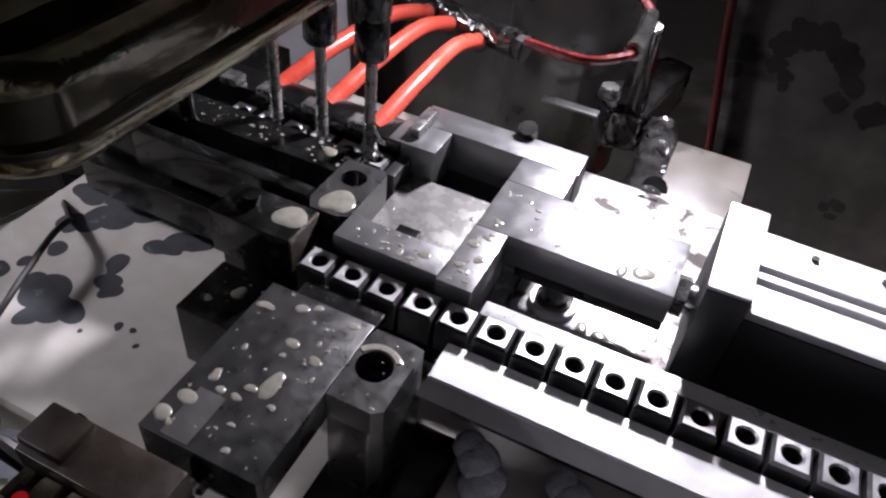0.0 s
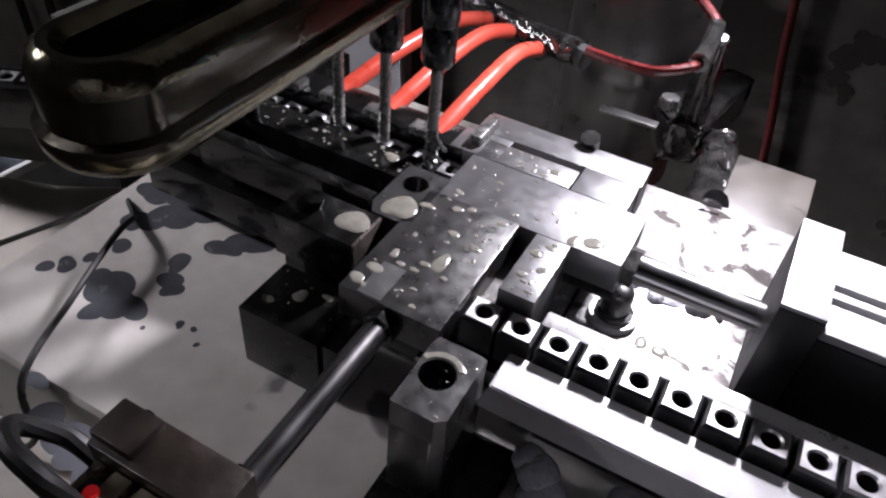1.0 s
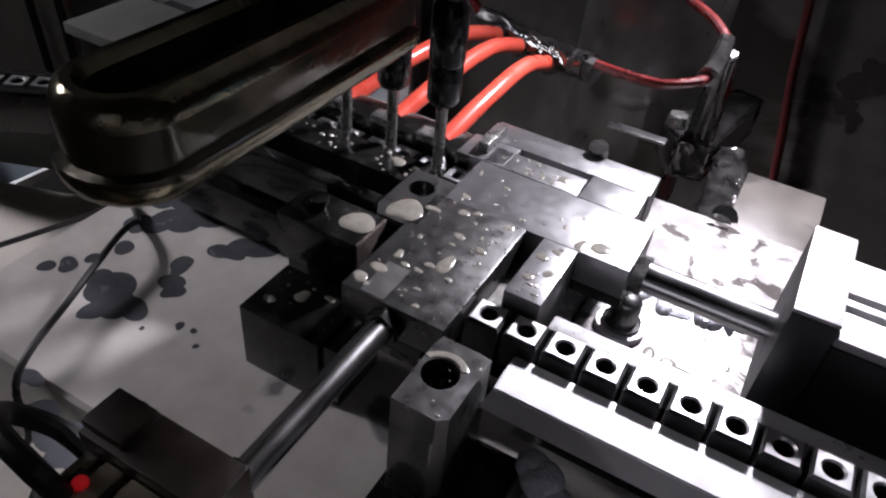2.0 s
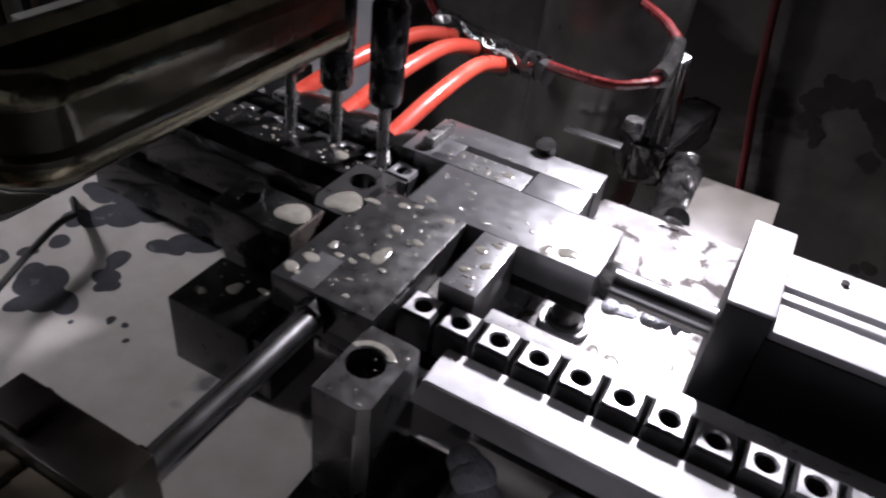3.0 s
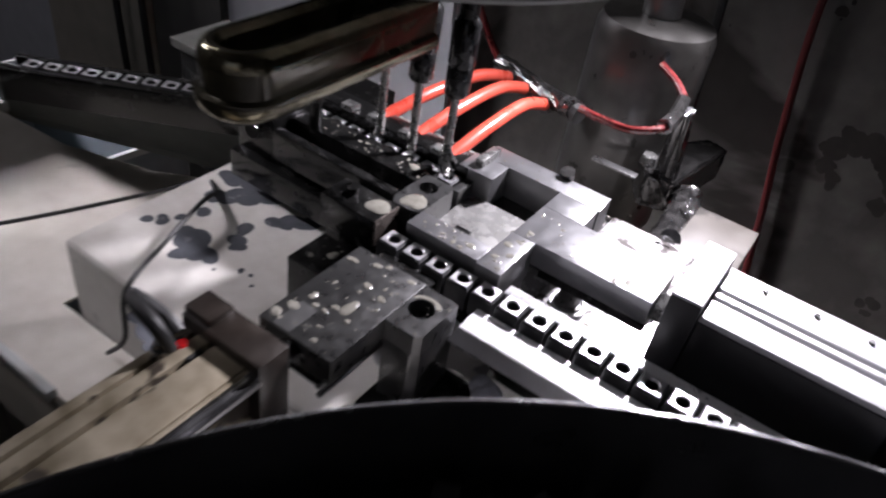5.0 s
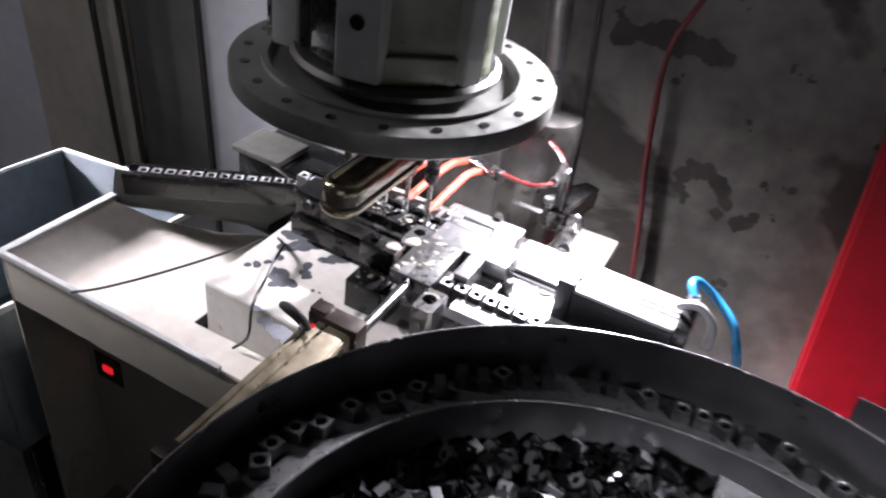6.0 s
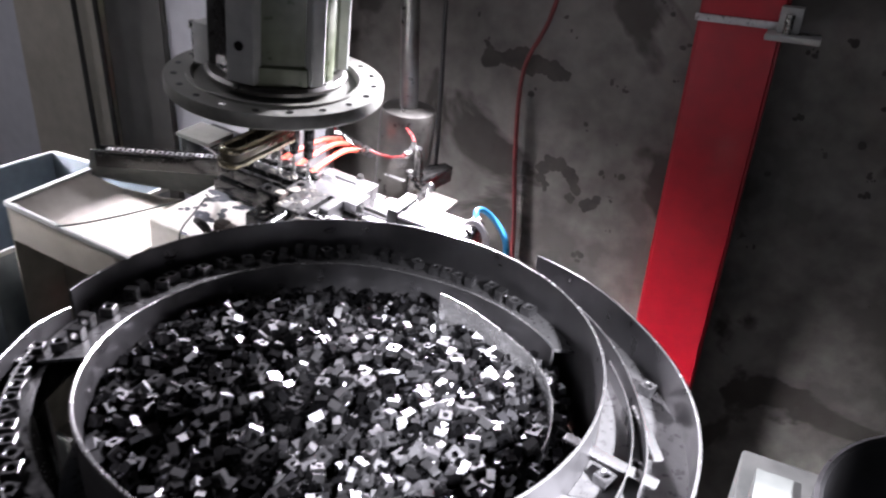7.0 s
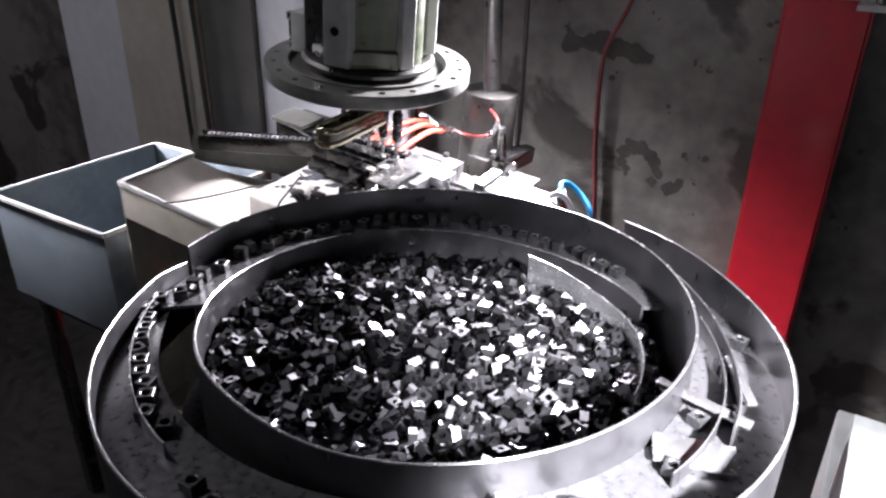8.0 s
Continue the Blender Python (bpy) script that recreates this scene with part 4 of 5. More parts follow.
def head():
    """The tapping head; it rides up and down as one."""
    t = thing("tapping_unit", "green and grey tapping head on a bolted round flange", "tapping head")
    cx, cy, fz = -106, 90, 167
    bm = B(); add_lathe(bm, (cx, cy, fz), ((60, -8), (108, -8), (112, 0), (118, 0), (118, -3), (145, -3), (146, -5), (146, -20), (144, -22), (80, -22), (78, -30), (0, -30)), 72)
    f = part("flange", bm, FLANGE, t, "grey machined round flange")
    for k in range(20):
        a = 2 * math.pi * (k + 0.5) / 20
        bm = B(); add_cyl(bm, (cx + 132 * math.cos(a), cy + 132 * math.sin(a), fz - 3.2), (0, 0, 1), 4.2, 0.9, seg=12)
        part("bolt_hole", bm, CHUCK, f)
    # body above the flange: green casting between pale ribs
    bm = B(); add_lathe(bm, (cx, cy, fz), ((0, 0.2), (94, 0.2), (94, 5), (90, 9), (0, 9)), 48)
    part("seat_ring", bm, COLLAR, t, "dark oily seat ring")
    bm = B(); add_prism(bm, [(cx + 88 * math.cos(radians(-80 + 60 * k)), cy + 88 * math.sin(radians(-80 + 60 * k))) for k in range(6)], fz + 9.2, fz + 420, 6)
    part("body", bm, GREEN, t, "dark green painted head casting")
    for a, r0, r1, w, mat, lab in ((-80, 70, 94, 19, PALE_GREY, "pale grey upright rib"), (-20, 72, 96, 10, PALE_GREY, "pale grey upright rib"), (-4, 70, 90, 8, GREEN, ""), (40, 72, 94, 14, PALE_GREY, "pale grey upright rib"), (100, 72, 94, 14, PALE_GREY, "pale grey upright rib"), (160, 72, 94, 14, PALE_GREY, "pale grey upright rib"), (-108, 66, 80, 20, CHUCK, "black recessed side panel"), (-136, 66, 88, 12, COLLAR, "dark grey upright rib")):
        bm = B(); add_box(bm, r0, r1, -w, w, 12.5, 420, 3, 3)
        p = part("rib", bm, mat, t, lab)
        p.matrix_basis = Matrix.Translation(Vector((cx, cy, fz)) * K) @ pose(0, 0, 0, 0, 0, a)
    bm = B(); add_box(bm, 74, 81, -36, 36, 9.5, 34, 3, 3)
    p = part("lower_lip", bm, GREEN, t)
    p.matrix_basis = Matrix.Translation(Vector((cx, cy, fz)) * K) @ pose(0, 0, 0, 0, 0, -50)
    bm = B(); add_cyl(bm, (cx + 95.5 * math.cos(radians(-80)), cy + 95.5 * math.sin(radians(-80)), fz + 60), (math.cos(radians(-80)), math.sin(radians(-80)), 0), 6, 2, seg=14)
    part("plug", bm, CHUCK, t)
    bm = B(); add_box(bm, -206, -172, 40, 96, fz + 0.3, fz + 56, 3)
    part("side_box", bm, PALE_GREY, t)
    bm = B(); add_cyl(bm, (-220, 60, fz - 3), (0, 0, 1), 5, 42, seg=12); add_cyl(bm, (-220, 60, fz + 39), (0, 0, 1), 8, 9, seg=12)
    part("stud", bm, BRASS, t)
    bm = B(); add_lathe(bm, (cx, cy, 137), ((0, 0), (70, 0), (66, -16), (0, -16)), 36)
    part("gear_case", bm, BLACK_STEEL, t)
    # slotted oblong arm
    bm = B()
    n, x0, x1, y0, y1 = 12, -88, -50, -62, 60
    r = (x1 - x0) / 2
    outer = [(x0 + r - r * math.cos(math.pi * k / n), y0 + r - r * math.sin(math.pi * k / n)) for k in range(n + 1)] + [(x1, y1), (x0, y1)]
    ri = 8
    inner = [(x0 + r - ri * math.cos(math.pi * k / n), y0 + r - ri * math.sin(math.pi * k / n)) for k in range(n + 1)] + [(x0 + r + ri, y1 - 30), (x0 + r - ri, y1 - 30)]
    cnt = len(outer)
    rings = []

    def inset(line, d, mx, my):
        """A line drawn in by d millimetres towards the arm's middle line."""
        out = []
        for x, y in line:
            cy_ = max(y, my)
            v = Vector((mx - x, cy_ - y)) if y < my else Vector((mx - x, 0))
            v = v.normalized() * d if v.length > 0 else v
            out.append((x + v.x, y + v.y))
        return out
    mx, my = x0 + r, y0 + r
    # bands marked 1 carry painted highlight streaks along the arm's edges
    bands = ((inset(outer, 6, mx, my), 89, 1), (inset(outer, 3.4, mx, my), 90, 1), (inset(outer, 1.7, mx, my), 91.6, 1), (inset(outer, 0.6, mx, my), 94, 1), (outer, 97, 0), (inset(outer, 0.4, mx, my), 98.5, 0), (inset(outer, 2.6, mx, my), 99.5, 0), (inset(outer, 2.2, mx, my), 110, 1), (inset(outer, 2.7, mx, my), 113, 1), (inset(outer, 3.8, mx, my), 115.4, 1), (inset(outer, 6.0, mx, my), 117, 0), (inset(inner, -2.6, mx, my), 117, 1), (inner, 114.6, 0), (inner, 101, 0))
    for line, z, _ in bands:
        rings.append([bm.verts.new(Vector((x, y, z)) * K) for x, y in line])
    for (p, q), (_, _, kind) in zip(zip(rings, rings[1:]), bands):
        for k in range(cnt):
            bm.faces.new((p[k], p[(k + 1) % cnt], q[(k + 1) % cnt], q[k])).material_index = kind
    bm.faces.new(rings[0][::-1]); bm.faces.new(rings[-1])
    part("slotted_arm", bm, [CAST, ARM_GLINT], t, "oily cast iron arm with a long slot")
    for x in (-65, -90.5, -116):
        s = B(); add_cyl(s, (x, 111, 88), (0, 0, 1), 5.5, 50, seg=20)
        part("spindle", s, BLACK_STEEL, t)
        bm = B(); add_lathe(bm, (x, 111, 0), ((0, 45), (6.2, 45), (7.4, 47), (7.4, 62), (6.8, 63), (7.8, 65), (7.8, 88), (5, 92), (0, 92)), 24)
        c = part("chuck", bm, CHUCK, t, "black tap chuck")
        bm = B()
        prof = [(0, -6), (1.6, -5)] + [(2.9 if i % 2 else 2.45, -3 + i * 0.8) for i in range(22)] + [(2.6, 16), (2.6, 45.5), (0, 45.5)]
        add_lathe(bm, (x, 111, 0), prof, 14)
        part("tap", bm, TAP, c, "worn steel thread tap")
    bm = B(); rng = random.Random(2)
    for i in range(7):
        a = rng.uniform(0, 6.28)
        add_tube(bm, ((-65, 111, 14 - i), (-65 + 4 * math.cos(a), 111 + 4 * math.sin(a), 8 - i), (-65 + 7 * math.cos(a + 1), 111 + 7 * math.sin(a + 1), 1 - i)), 0.7, 5, 4)
    ob = part("swarf", bm, TAP, t, "curls of pale swarf on the tap")
    tagged(ob, kind="stuff")
    return t


# ---- bowl feeder ----
BC = (236, -264)


def line_through(pts):
    """A smoothed value by angle through (angle, value) pairs."""
    def raw(a):
        if a <= pts[0][0]:
            return pts[0][1]
        for (p, v), (q, w) in zip(pts, pts[1:]):
            if a <= q:
                return v + (w - v) * (a - p) / (q - p)
        return pts[-1][1]
    return lambda a: sum(raw(a + d) for d in (-9, -6, -3, 0, 3, 6, 9)) / 7


def bowl():
    t = thing("bowl_feeder", "steel vibratory bowl feeder heaped with square nuts", "bowl feeder")

    def wall(a0, a1, f_r, f_top, f_bot, thick, seg, mat, name, lab=""):
        b = B()
        rows = []
        for i in range(seg + 1):
            a = a0 + (a1 - a0) * i / seg
            c, s = math.cos(radians(a)), math.sin(radians(a))
            r, zt, zb = f_r(a), f_top(a), f_bot(a)
            rows.append([b.verts.new(Vector((BC[0] + rr * c, BC[1] + rr * s, z)) * K) for rr, z in ((r, zb), (r, zt), (r + thick * 0.3, zt + 0.8), (r + thick * 0.7, zt + 0.8), (r + thick, zt), (r + thick, zb))])
        for p, q in zip(rows, rows[1:]):
            for j in range(6):
                f = b.faces.new((p[j], p[(j + 1) % 6], q[(j + 1) % 6], q[j]))
                # rim faces get the bright steel, a painted highlight line
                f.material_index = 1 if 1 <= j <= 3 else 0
        b.faces.new(rows[0]); b.faces.new(rows[-1][::-1])
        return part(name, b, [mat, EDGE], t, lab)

    def shelf(a0, a1, f_in, f_out, f_z, f_zo, seg, mat, name):
        b = B()
        rows = []
        for i in range(seg + 1):
            a = a0 + (a1 - a0) * i / seg
            c, s = math.cos(radians(a)), math.sin(radians(a))
            rows.append([b.verts.new(Vector((BC[0] + rr * c, BC[1] + rr * s, z)) * K) for rr, z in ((f_in(a), f_z(a)), (f_out(a), f_zo(a)), (f_out(a), f_zo(a) - 3), (f_in(a), f_z(a) - 3))])
        for p, q in zip(rows, rows[1:]):
            for j in range(4):
                b.faces.new((p[j], p[(j + 1) % 4], q[(j + 1) % 4], q[j]))
        b.faces.new(rows[0]); b.faces.new(rows[-1][::-1])
        return part(name, b, mat, t)

    # the main wall winds outwards from the near side round the right and far sides; the lip of the bowl winds on inside it
    main_r = line_through([(-70, 236), (90, 234), (150, 240), (196, 251)])
    lip_r = line_through([(40, 212), (60, 203), (90, 196), (180, 200), (220, 203), (245, 209), (265, 216), (290, 234), (300, 236)])
    lip_z = line_through([(40, 14), (90, 12), (180, 22), (225, 35), (260, 47), (295, 52)])
    wall(-64, 196, main_r, lambda a: 52, lambda a: -70, 2.5, 150, BOWL, "spiral_wall", "brushed steel spiral wall")
    wall(40, 297, lip_r, lip_z, lambda a: -70, 2.5, 130, BOWL, "inner_lip", "lower inner lip of the bowl")
    shelf(40, 214, lambda a: lip_r(a) + 2.4, lambda a: main_r(a) + 0.6, lambda a: lip_z(a) - 1, lambda a: lip_z(a) - 5, 90, BOWL_DARK, "upper_track")
    skirt_r = line_through([(-172, 250), (-156, 252), (-140, 263), (-131, 275), (-115, 290), (-102, 302), (-93, 309), (-60, 318), (-14, 320), (-1, 314), (9, 310), (21, 302), (28, 294), (44, 283), (58, 281), (69, 273)])
    wall(-163, 69, skirt_r, lambda a: 45 if a > -152 else 45 + (a + 152) * 0.8, lambda a: -30, 2.5, 136, BOWL, "outer_skirt", "outer steel skirt of the bowl")
    track_z = line_through([(-156, 24), (0, 14), (69, 8)])
    shelf(-150, 68, lambda a: 238, lambda a: skirt_r(a) + 0.5, track_z, lambda a: track_z(a) - 5, 120, BOWL_DARK, "outer_track")
    wall(-6, 52, line_through([(-6, 284), (3, 277), (14, 266), (28, 259), (45, 256), (56, 256)]), lambda a: 32, lambda a: 6, 1.5, 50, BOWL, "track_fence")
    wall(-20, 30, line_through([(-20, 272), (0, 268), (30, 250)]), lambda a: 26, lambda a: 6, 1.5, 40, BOWL, "track_fence")
    wall(-150, -100, line_through([(-150, 252), (-126, 258), (-100, 266)]), lambda a: 32, lambda a: 12, 1.5, 40, BOWL, "track_fence")
    for x, y, z, turn, length, w in ((452, -262, 30, -8, 76, 9), (405, -440, 32, -52, 70, 10), (492, -190, 26, -60, 60, 8), (470, -330, 22, 20, 60, 30)):
        b = B(); add_box(b, 0, length, -w / 2, w / 2, -3, 0, 0.6)
        p = part("wiper_blade", b, EDGE, t, "bright steel wiper blade across the track")
        p.matrix_basis = Matrix.Translation(Vector((x, y, z)) * K) @ pose(0, 0, 0, 0, 4, turn)
    # the deflector's lit face is put into its bright colour
    wall(-2, 80, line_through([(-2, 202), (15, 197), (32, 187), (49, 168), (80, 160)]), lambda a: 14 + 0.1 * a, lambda a: -34, 1.6, 40, EDGE, "deflector", "bent deflector strip painted bright as if lit")
    b = B(); add_lathe(b, (*BC, 0), ((0, -40), (60, -44), (233, -68), (233, -72), (0, -72)), 64)
    part("bottom", b, BOWL_DARK, t)
    b = B(); add_lathe(b, (*BC, 0), ((0, -72.2), (150, -72.2), (150, -220), (190, -222), (190, -420), (0, -420)), 48)
    part("drive_unit", b, GREY_SHEET, t, "grey drive unit under the bowl")
    b = B(); add_box(b, BC[0] - 220, BC[0] + 220, BC[1] - 220, BC[1] + 220, -899, -420.2, 6)
    part("stand", b, GREY_SHEET, t)
    return main_r, lip_r, lip_z, track_z


def loose_nuts():
    """The heap in the bowl: too many to count."""
    rng = np.random.default_rng(5)
    k = 8
    ang = 2 * np.pi * np.arange(k) / k
    f = 1 / np.maximum(abs(np.cos(ang)), abs(np.sin(ang)))
    sq = np.stack([np.cos(ang) * f, np.sin(ang) * f], 1) * 5.7
    ci = np.stack([np.cos(ang), np.sin(ang)], 1) * 2.9
    h = 3.5
    tv = np.concatenate([np.c_[sq, np.full(k, h)], np.c_[ci, np.full(k, h)], np.c_[sq, np.full(k, -h)], np.c_[ci, np.full(k, -h)]])
    tf = []
    for i in range(k):
        j = (i + 1) % k
        tf += [(i, j, k + j, k + i), (2 * k + i, 3 * k + i, 3 * k + j, 2 * k + j), (i, 2 * k + i, 2 * k + j, j), (k + i, k + j, 3 * k + j, 3 * k + i)]
    tf = np.array(tf)
    verts, faces, n = [], [], 0
    spots = []
    for layer in range(3):
        count = (1150, 1400, 1350)[layer]
        for _ in range(count):
            r = 212 * math.sqrt(rng.random())
            a = rng.uniform(0, 2 * math.pi)
            z = 4 - 16 * (r / 212) ** 2 + 8 * math.sin(a * 2 + 1) * (r / 212) - 20 + layer * 8 + rng.uniform(-4, 5)
            r = min(r, lip_r(math.degrees(a) % 360) - 9) if 40 < math.degrees(a) % 360 < 297 else r
            spots.append((BC[0] + r * math.cos(a), BC[1] + r * math.sin(a), z))
    for x, y, z in spots:
        e = Euler(rng.uniform(0, 2 * math.pi, 3)) if rng.random() < 0.75 else Euler((rng.normal(0, 0.25), rng.normal(0, 0.25), rng.uniform(0, 6.28)))
        m = np.array(e.to_matrix())
        s = rng.uniform(0.92, 1.05)
        verts.append((tv * s) @ m.T + (x, y, z))
        faces.append(tf + n)
        n += len(tv)
    me = bpy.data.meshes.new("loose_nuts")
    me.from_pydata((np.concatenate(verts) * K).tolist(), [], np.concatenate(faces).tolist())
    me.materials.append(LOOSE_NUT)
    tagged(new("loose_nuts", me), "heap of loose square steel nuts in the bowl", "nuts", kind="stuff")


def track_nuts():
    rng = random.Random(17)
    a = 58.0
    while a < 212:
        mid = (lip_r(a) + main_r(a)) / 2 + 2
        r = mid + rng.uniform(-5, 4)
        z = lip_z(a) - 1.5
        ob = nut(BC[0] + r * math.cos(radians(a)), BC[1] + r * math.sin(radians(a)), z, "oily square nut riding up the bowl track", "nuts on the bowl track", rng.uniform(0, 90), TRACK_NUT)
        if rng.random() < 0.5:
            ob.matrix_world = Matrix.Translation(ob.location + Vector((0, 0, 0.0063))) @ pose(0, 0, 0, 90, 0, a + rng.uniform(-20, 20)) @ Matrix.Translation((0, 0, -0.0045))
        a += rng.choice((3.8, 4.2, 5.0, 6.5, 9.0))
    a = -150.0
    while a < 40:
        r = 250 + rng.uniform(-1, 4) if a < -112 else rng.uniform(252, 285)
        nut(BC[0] + r * math.cos(radians(a)), BC[1] + r * math.sin(radians(a)), track_z(a) - 0.5, "oily square nut on the outer bowl track", "nuts on the outer track", rng.uniform(0, 90), TRACK_NUT)
        a += rng.choice((3.7, 3.9, 4.4, 6.0)) if a < -112 else rng.choice((5, 9, 14, 18))


def surroundings():
    # blue-grey bin
    t = thing("storage_bin", "open blue-grey plastic bin beside the cabinet", "bin")
    x0, x1, y0, y1, zt, zb = -845, -512, -110, 262, -150, -360
    for nm, d in (("side_wall", (x0, x1, y0, y0 + 4)), ("side_wall", (x0, x1, y1 - 4, y1)), ("end_wall", (x0, x0 + 4, y0 + 4.1, y1 - 4.1)), ("end_wall", (x1 - 4, x1, y0 + 4.1, y1 - 4.1))):
        bm = B(); add_box(bm, *d, zb, zt, 1)
        part(nm, bm, BIN, t)
    bm = B(); add_box(bm, x0 + 4.2, x1 - 4.2, y0 + 4.2, y1 - 4.2, zb, zb + 4, 0)
    part("bottom", bm, BIN, t)
    for d in ((x0 - 3, x1 + 3, y0 - 6, y0), (x0 - 3, x1 + 3, y1, y1 + 6), (x0 - 6, x0, y0, y1), (x1, x1 + 6, y0, y1)):
        bm = B(); add_box(bm, *d, zt - 6, zt + 2, 1)
        part("rim", bm, PALE_GREY, t, "worn pale bin rim")
    t = thing("bin_stand", "black steel stand under the bin", "stand")
    bm = B(); add_box(bm, -825, -530, -90, 242, -390, -360.3, 3)
    part("top", bm, BLACK_STEEL, t)
    for x in (-822, -560):
        for y in (-87, 212):
            bm = B(); add_box(bm, x, x + 27, y, y + 27, -899, -390.2, 1.5)
            part("leg", bm, BLACK_STEEL, t)
    # black cables on the column
    for x in (-1165, -1085):
        bm = B(); add_tube(bm, ((x - 20, 620, 900), (x - 8, 618, 300), (x, 620, 0), (x + 6, 622, -300), (x + 20, 626, -600)), 7, 10)
        solid("hanging_cable", bm, RUBBER, "black cable hanging along the column", "cable", "cables on the column")
    bm = B(); add_tube(bm, ((140, 690, 480), (92, 690, 215), (44, 690, 88), (44, 690, -78), (58, 690, -230), (75, 690, -500)), 4.5, 10)
    solid("red_wall_hose", bm, WALL_HOSE, "thin red hose hanging down the wall", "hose")


def wires():
    # over tray and bed
    bm = B(); add_tube(bm, ((-196, 44, -54), (-185, 24, -46), (-171, -14, -48), (-157, -52, -53), (-160, -56, -90), (-178, -58, -114)), 1.6, 8)
    solid("black_wire", bm, RUBBER, "thin black wire over the machine bed", "wire")
    bm = B(); add_tube(bm, ((-334, -112, -84), (-312, -88, -82), (-280, -33, -79), (-243, 36, -72), (-228, 62, -66), (-205, 50, -54), (-196, 44, -54)), 1.5, 8)
    solid("tray_wire", bm, RUBBER, "thin dark wire across the chip tray", "wire")


def neighbours():
    bm = B(); add_lathe(bm, (765, -245, 0), ((130, -60), (132, 38), (135, 39.5), (138, 38), (134, -62), (0, -62), (0, -60)), 60)
    solid("second_bowl", bm, BOWL, "neighbouring steel feeder bowl", "bowl")
    bm = B(); add_box(bm, 590, 622, -330, -215, -62, 24, 1)
    solid("side_box", bm, GREY_SHEET, "grey sheet box beside the second bowl", "box")
    bm = B(); add_box(bm, 585, 930, -400, -80, -899, -62.3, 3)
    solid("side_stand", bm, GREY_SHEET, "dark stand under the second bowl", "stand")


# the machine stands a few degrees out of level; its own frame turned into the room's
FIX = Vector((-0.105, 0.06, 1.0)).rotation_difference(Vector((0, 0, 1))).to_matrix().to_4x4()


def settle(before):
    for ob in [o for o in scene.objects if o not in before and o.parent is None]:
        ob.matrix_basis = FIX @ ob.matrix_basis


room()
red_pillar()
wall_marks()
standing = set(scene.objects)
cabinet()
bed()
base_plate()
feed_rail()
hole_block()
SLIDE = slide()
slide_cylinder()
fixed_blocks()
JAW = jaw()
PUSHER = pusher()
pusher_cylinder()
tapping_track()
outfeed()
hoses()
column()
HEAD = head()
settle(standing)
main_r, lip_r, lip_z, track_z = bowl()
loose_nuts()
track_nuts()
surroundings()
neighbours()
standing = set(scene.objects)
wires()

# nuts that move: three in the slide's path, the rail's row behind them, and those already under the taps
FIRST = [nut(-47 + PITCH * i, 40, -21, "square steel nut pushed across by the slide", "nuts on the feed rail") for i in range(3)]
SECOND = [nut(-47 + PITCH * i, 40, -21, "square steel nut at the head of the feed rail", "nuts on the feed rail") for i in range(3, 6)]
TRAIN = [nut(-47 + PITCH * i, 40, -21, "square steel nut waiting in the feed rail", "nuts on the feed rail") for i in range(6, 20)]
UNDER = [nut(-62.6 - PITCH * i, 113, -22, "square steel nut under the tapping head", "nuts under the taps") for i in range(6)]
settle(standing)


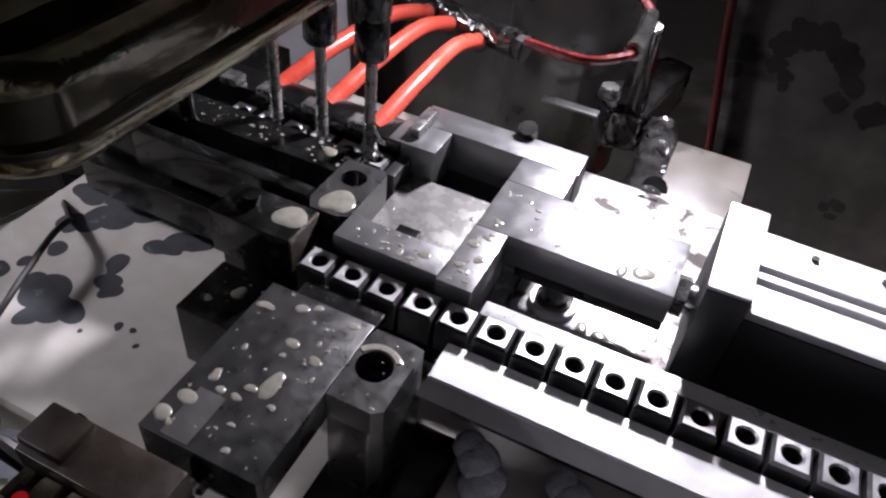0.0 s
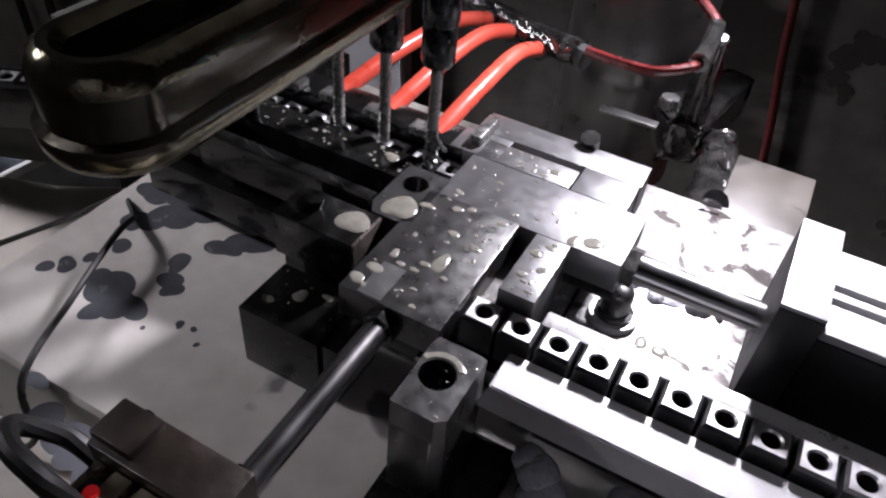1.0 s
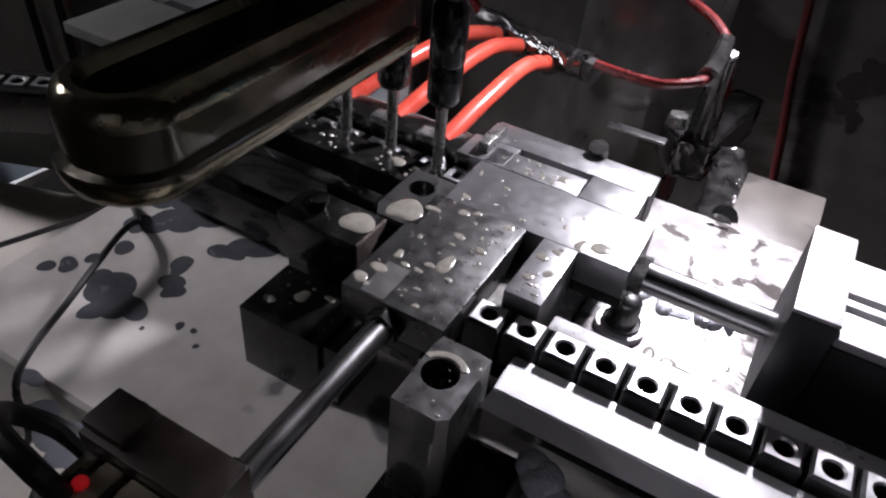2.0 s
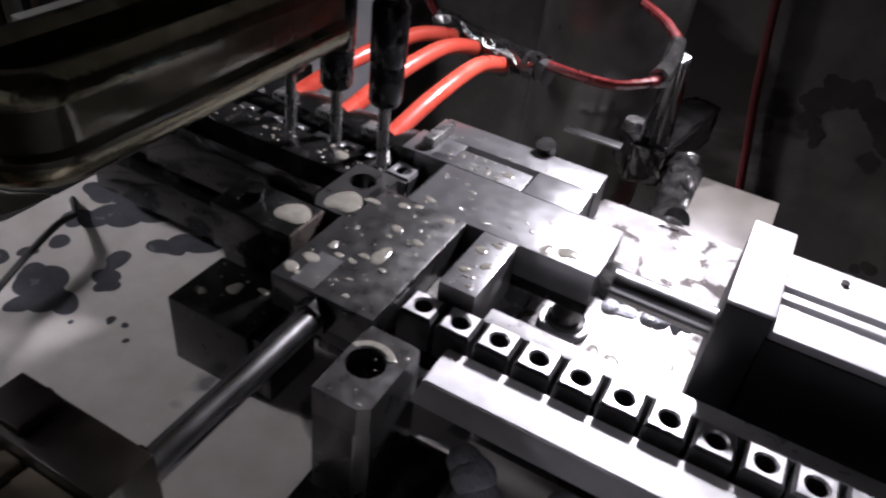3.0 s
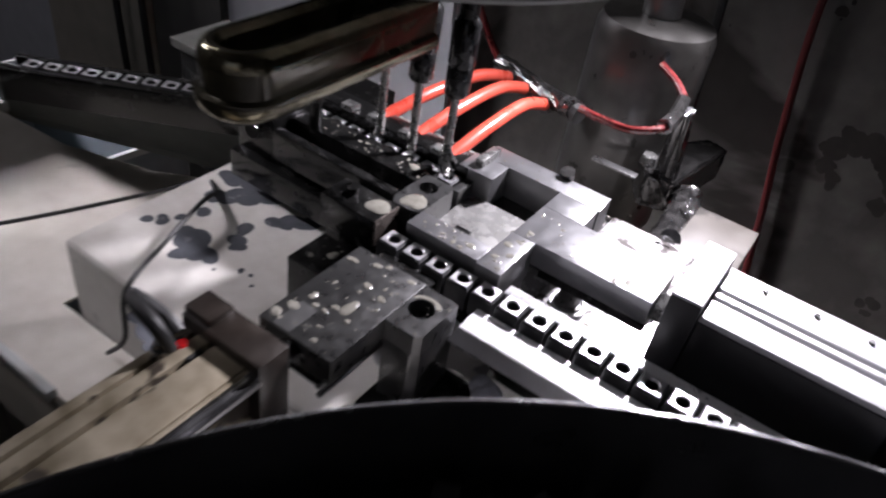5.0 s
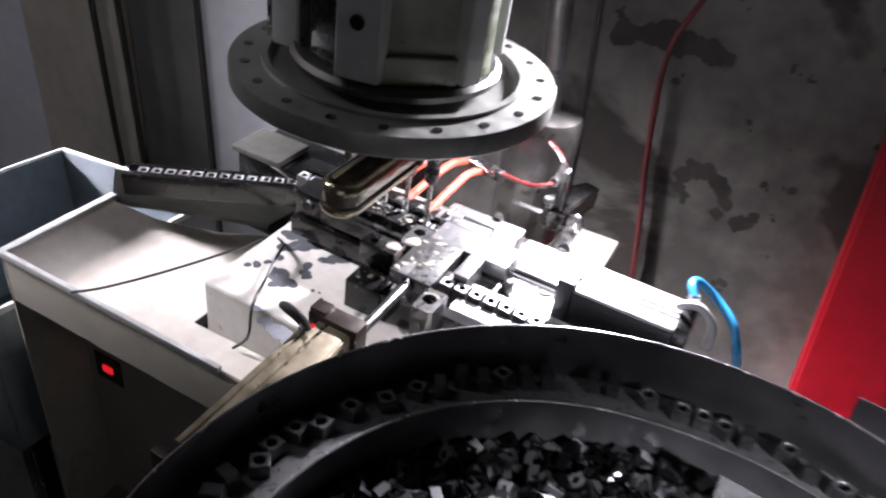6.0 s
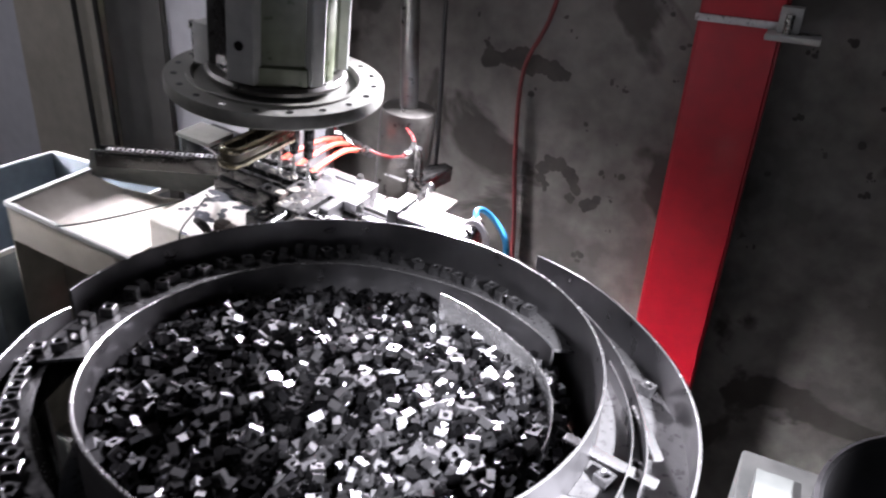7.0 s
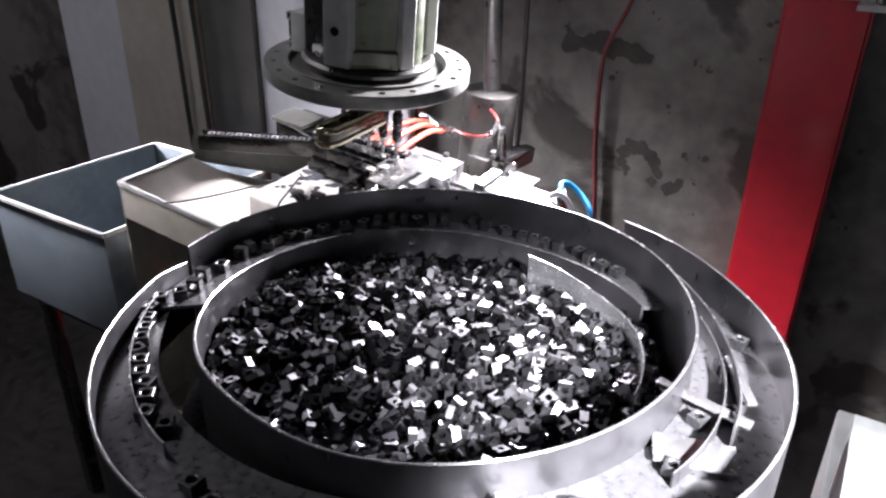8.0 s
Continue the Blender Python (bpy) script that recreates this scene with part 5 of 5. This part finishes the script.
def motions():
    PERIOD = 5.06
    stroke = [(0.0, 0), (0.1, 5), (0.2, 24), (0.3, 47), (0.4, 66), (0.48, 71), (0.6, 71), (3.1, 71), (3.2, 66), (3.3, 44), (3.4, 14), (3.48, 0), (3.7, 0)]
    slide_rows = stroke + [(5.0, 0)] + [(PERIOD + t, d) for t, d in stroke[:7]] + [(8.0, 71)]
    walk(SLIDE, [(t, FIX @ pose(0, d * K, 0)) for t, d in slide_rows])
    walk(JAW, [(t, FIX @ pose(0, max(d - 1, 0) * 1.029 * K, 0)) for t, d in slide_rows])
    push = [(0.0, 0), (0.42, 0), (0.5, 8), (0.6, 19), (0.75, 34), (0.9, 45), (1.0, 48), (1.15, 48), (2.88, 48), (2.95, 44), (3.0, 37), (3.1, 13), (3.2, 0), (3.4, 0)]
    push_rows = push + [(5.3, 0)] + [(PERIOD + t, d) for t, d in push[1:8]] + [(8.0, 48)]
    walk(PUSHER, [(t, FIX @ pose(-d * K, 0, 0)) for t, d in push_rows])
    lift = [(0, 0), (1.0, 0), (1.3, -2), (2.1, -18), (2.4, -21), (3.1, -20), (3.5, -15), (4.0, 2), (4.3, 5), (5.0, 4), (5.4, 1), (6.1, 0), (6.4, -2), (7.2, -18), (7.5, -21), (8.0, -21)]
    walk(HEAD, [(t, FIX @ pose(0, 0, d * K)) for t, d in lift])
    cross = [(0.0, 0), (0.1, 4), (0.2, 24), (0.3, 46), (0.4, 66), (0.48, 73)]
    carried = [(0.53, 0), (0.6, 8), (0.75, 23), (0.9, 34.6), (1.0, 37.6), (1.2, 37.6)]
    later = [(3.6, 37.6), (4.3, 45.6), (5.3, 45.6)] + [(PERIOD + t, 45.6 + d) for t, d in carried] + [(8.0, 83.2)]
    for i, ob in enumerate(FIRST):
        x = -47 + PITCH * i
        rows = [(t, x, 40 + d) for t, d in cross] + [(t, x - d, 113) for t, d in carried + later]
        walk(ob, [(t, FIX @ pose(a * K, b * K, -0.021)) for t, a, b in rows])
    gain = [(0.0, 0), (3.42, 0), (3.5, 2), (3.7, 12), (3.9, 22), (4.1, 30), (4.3, 35), (4.5, 38.5), (4.7, 42), (4.9, 45.6), (5.0, 45.6)]
    for i, ob in enumerate(SECOND):
        x = -47 + PITCH * (i + 3)
        rows = [(t, x - d, 40) for t, d in gain] + [(PERIOD + t, x - 45.6, 40 + d) for t, d in cross[:]] + [(PERIOD + t, x - 45.6 - d, 113) for t, d in carried] + [(8.0, x - 83.2, 113)]
        walk(ob, [(t, FIX @ pose(a * K, b * K, -0.021)) for t, a, b in rows])
    for i, ob in enumerate(TRAIN):
        x = -47 + PITCH * (i + 6)
        walk(ob, [(t, FIX @ pose((x - d) * K, 0.040, -0.021)) for t, d in gain + [(8.0, 45.6)]])
    for i, ob in enumerate(UNDER):
        x = -62.6 - PITCH * i
        walk(ob, [(t, FIX @ pose((x - d) * K, 0.113, -0.022)) for t, d in [(0.0, 0)] + carried + later])


motions()
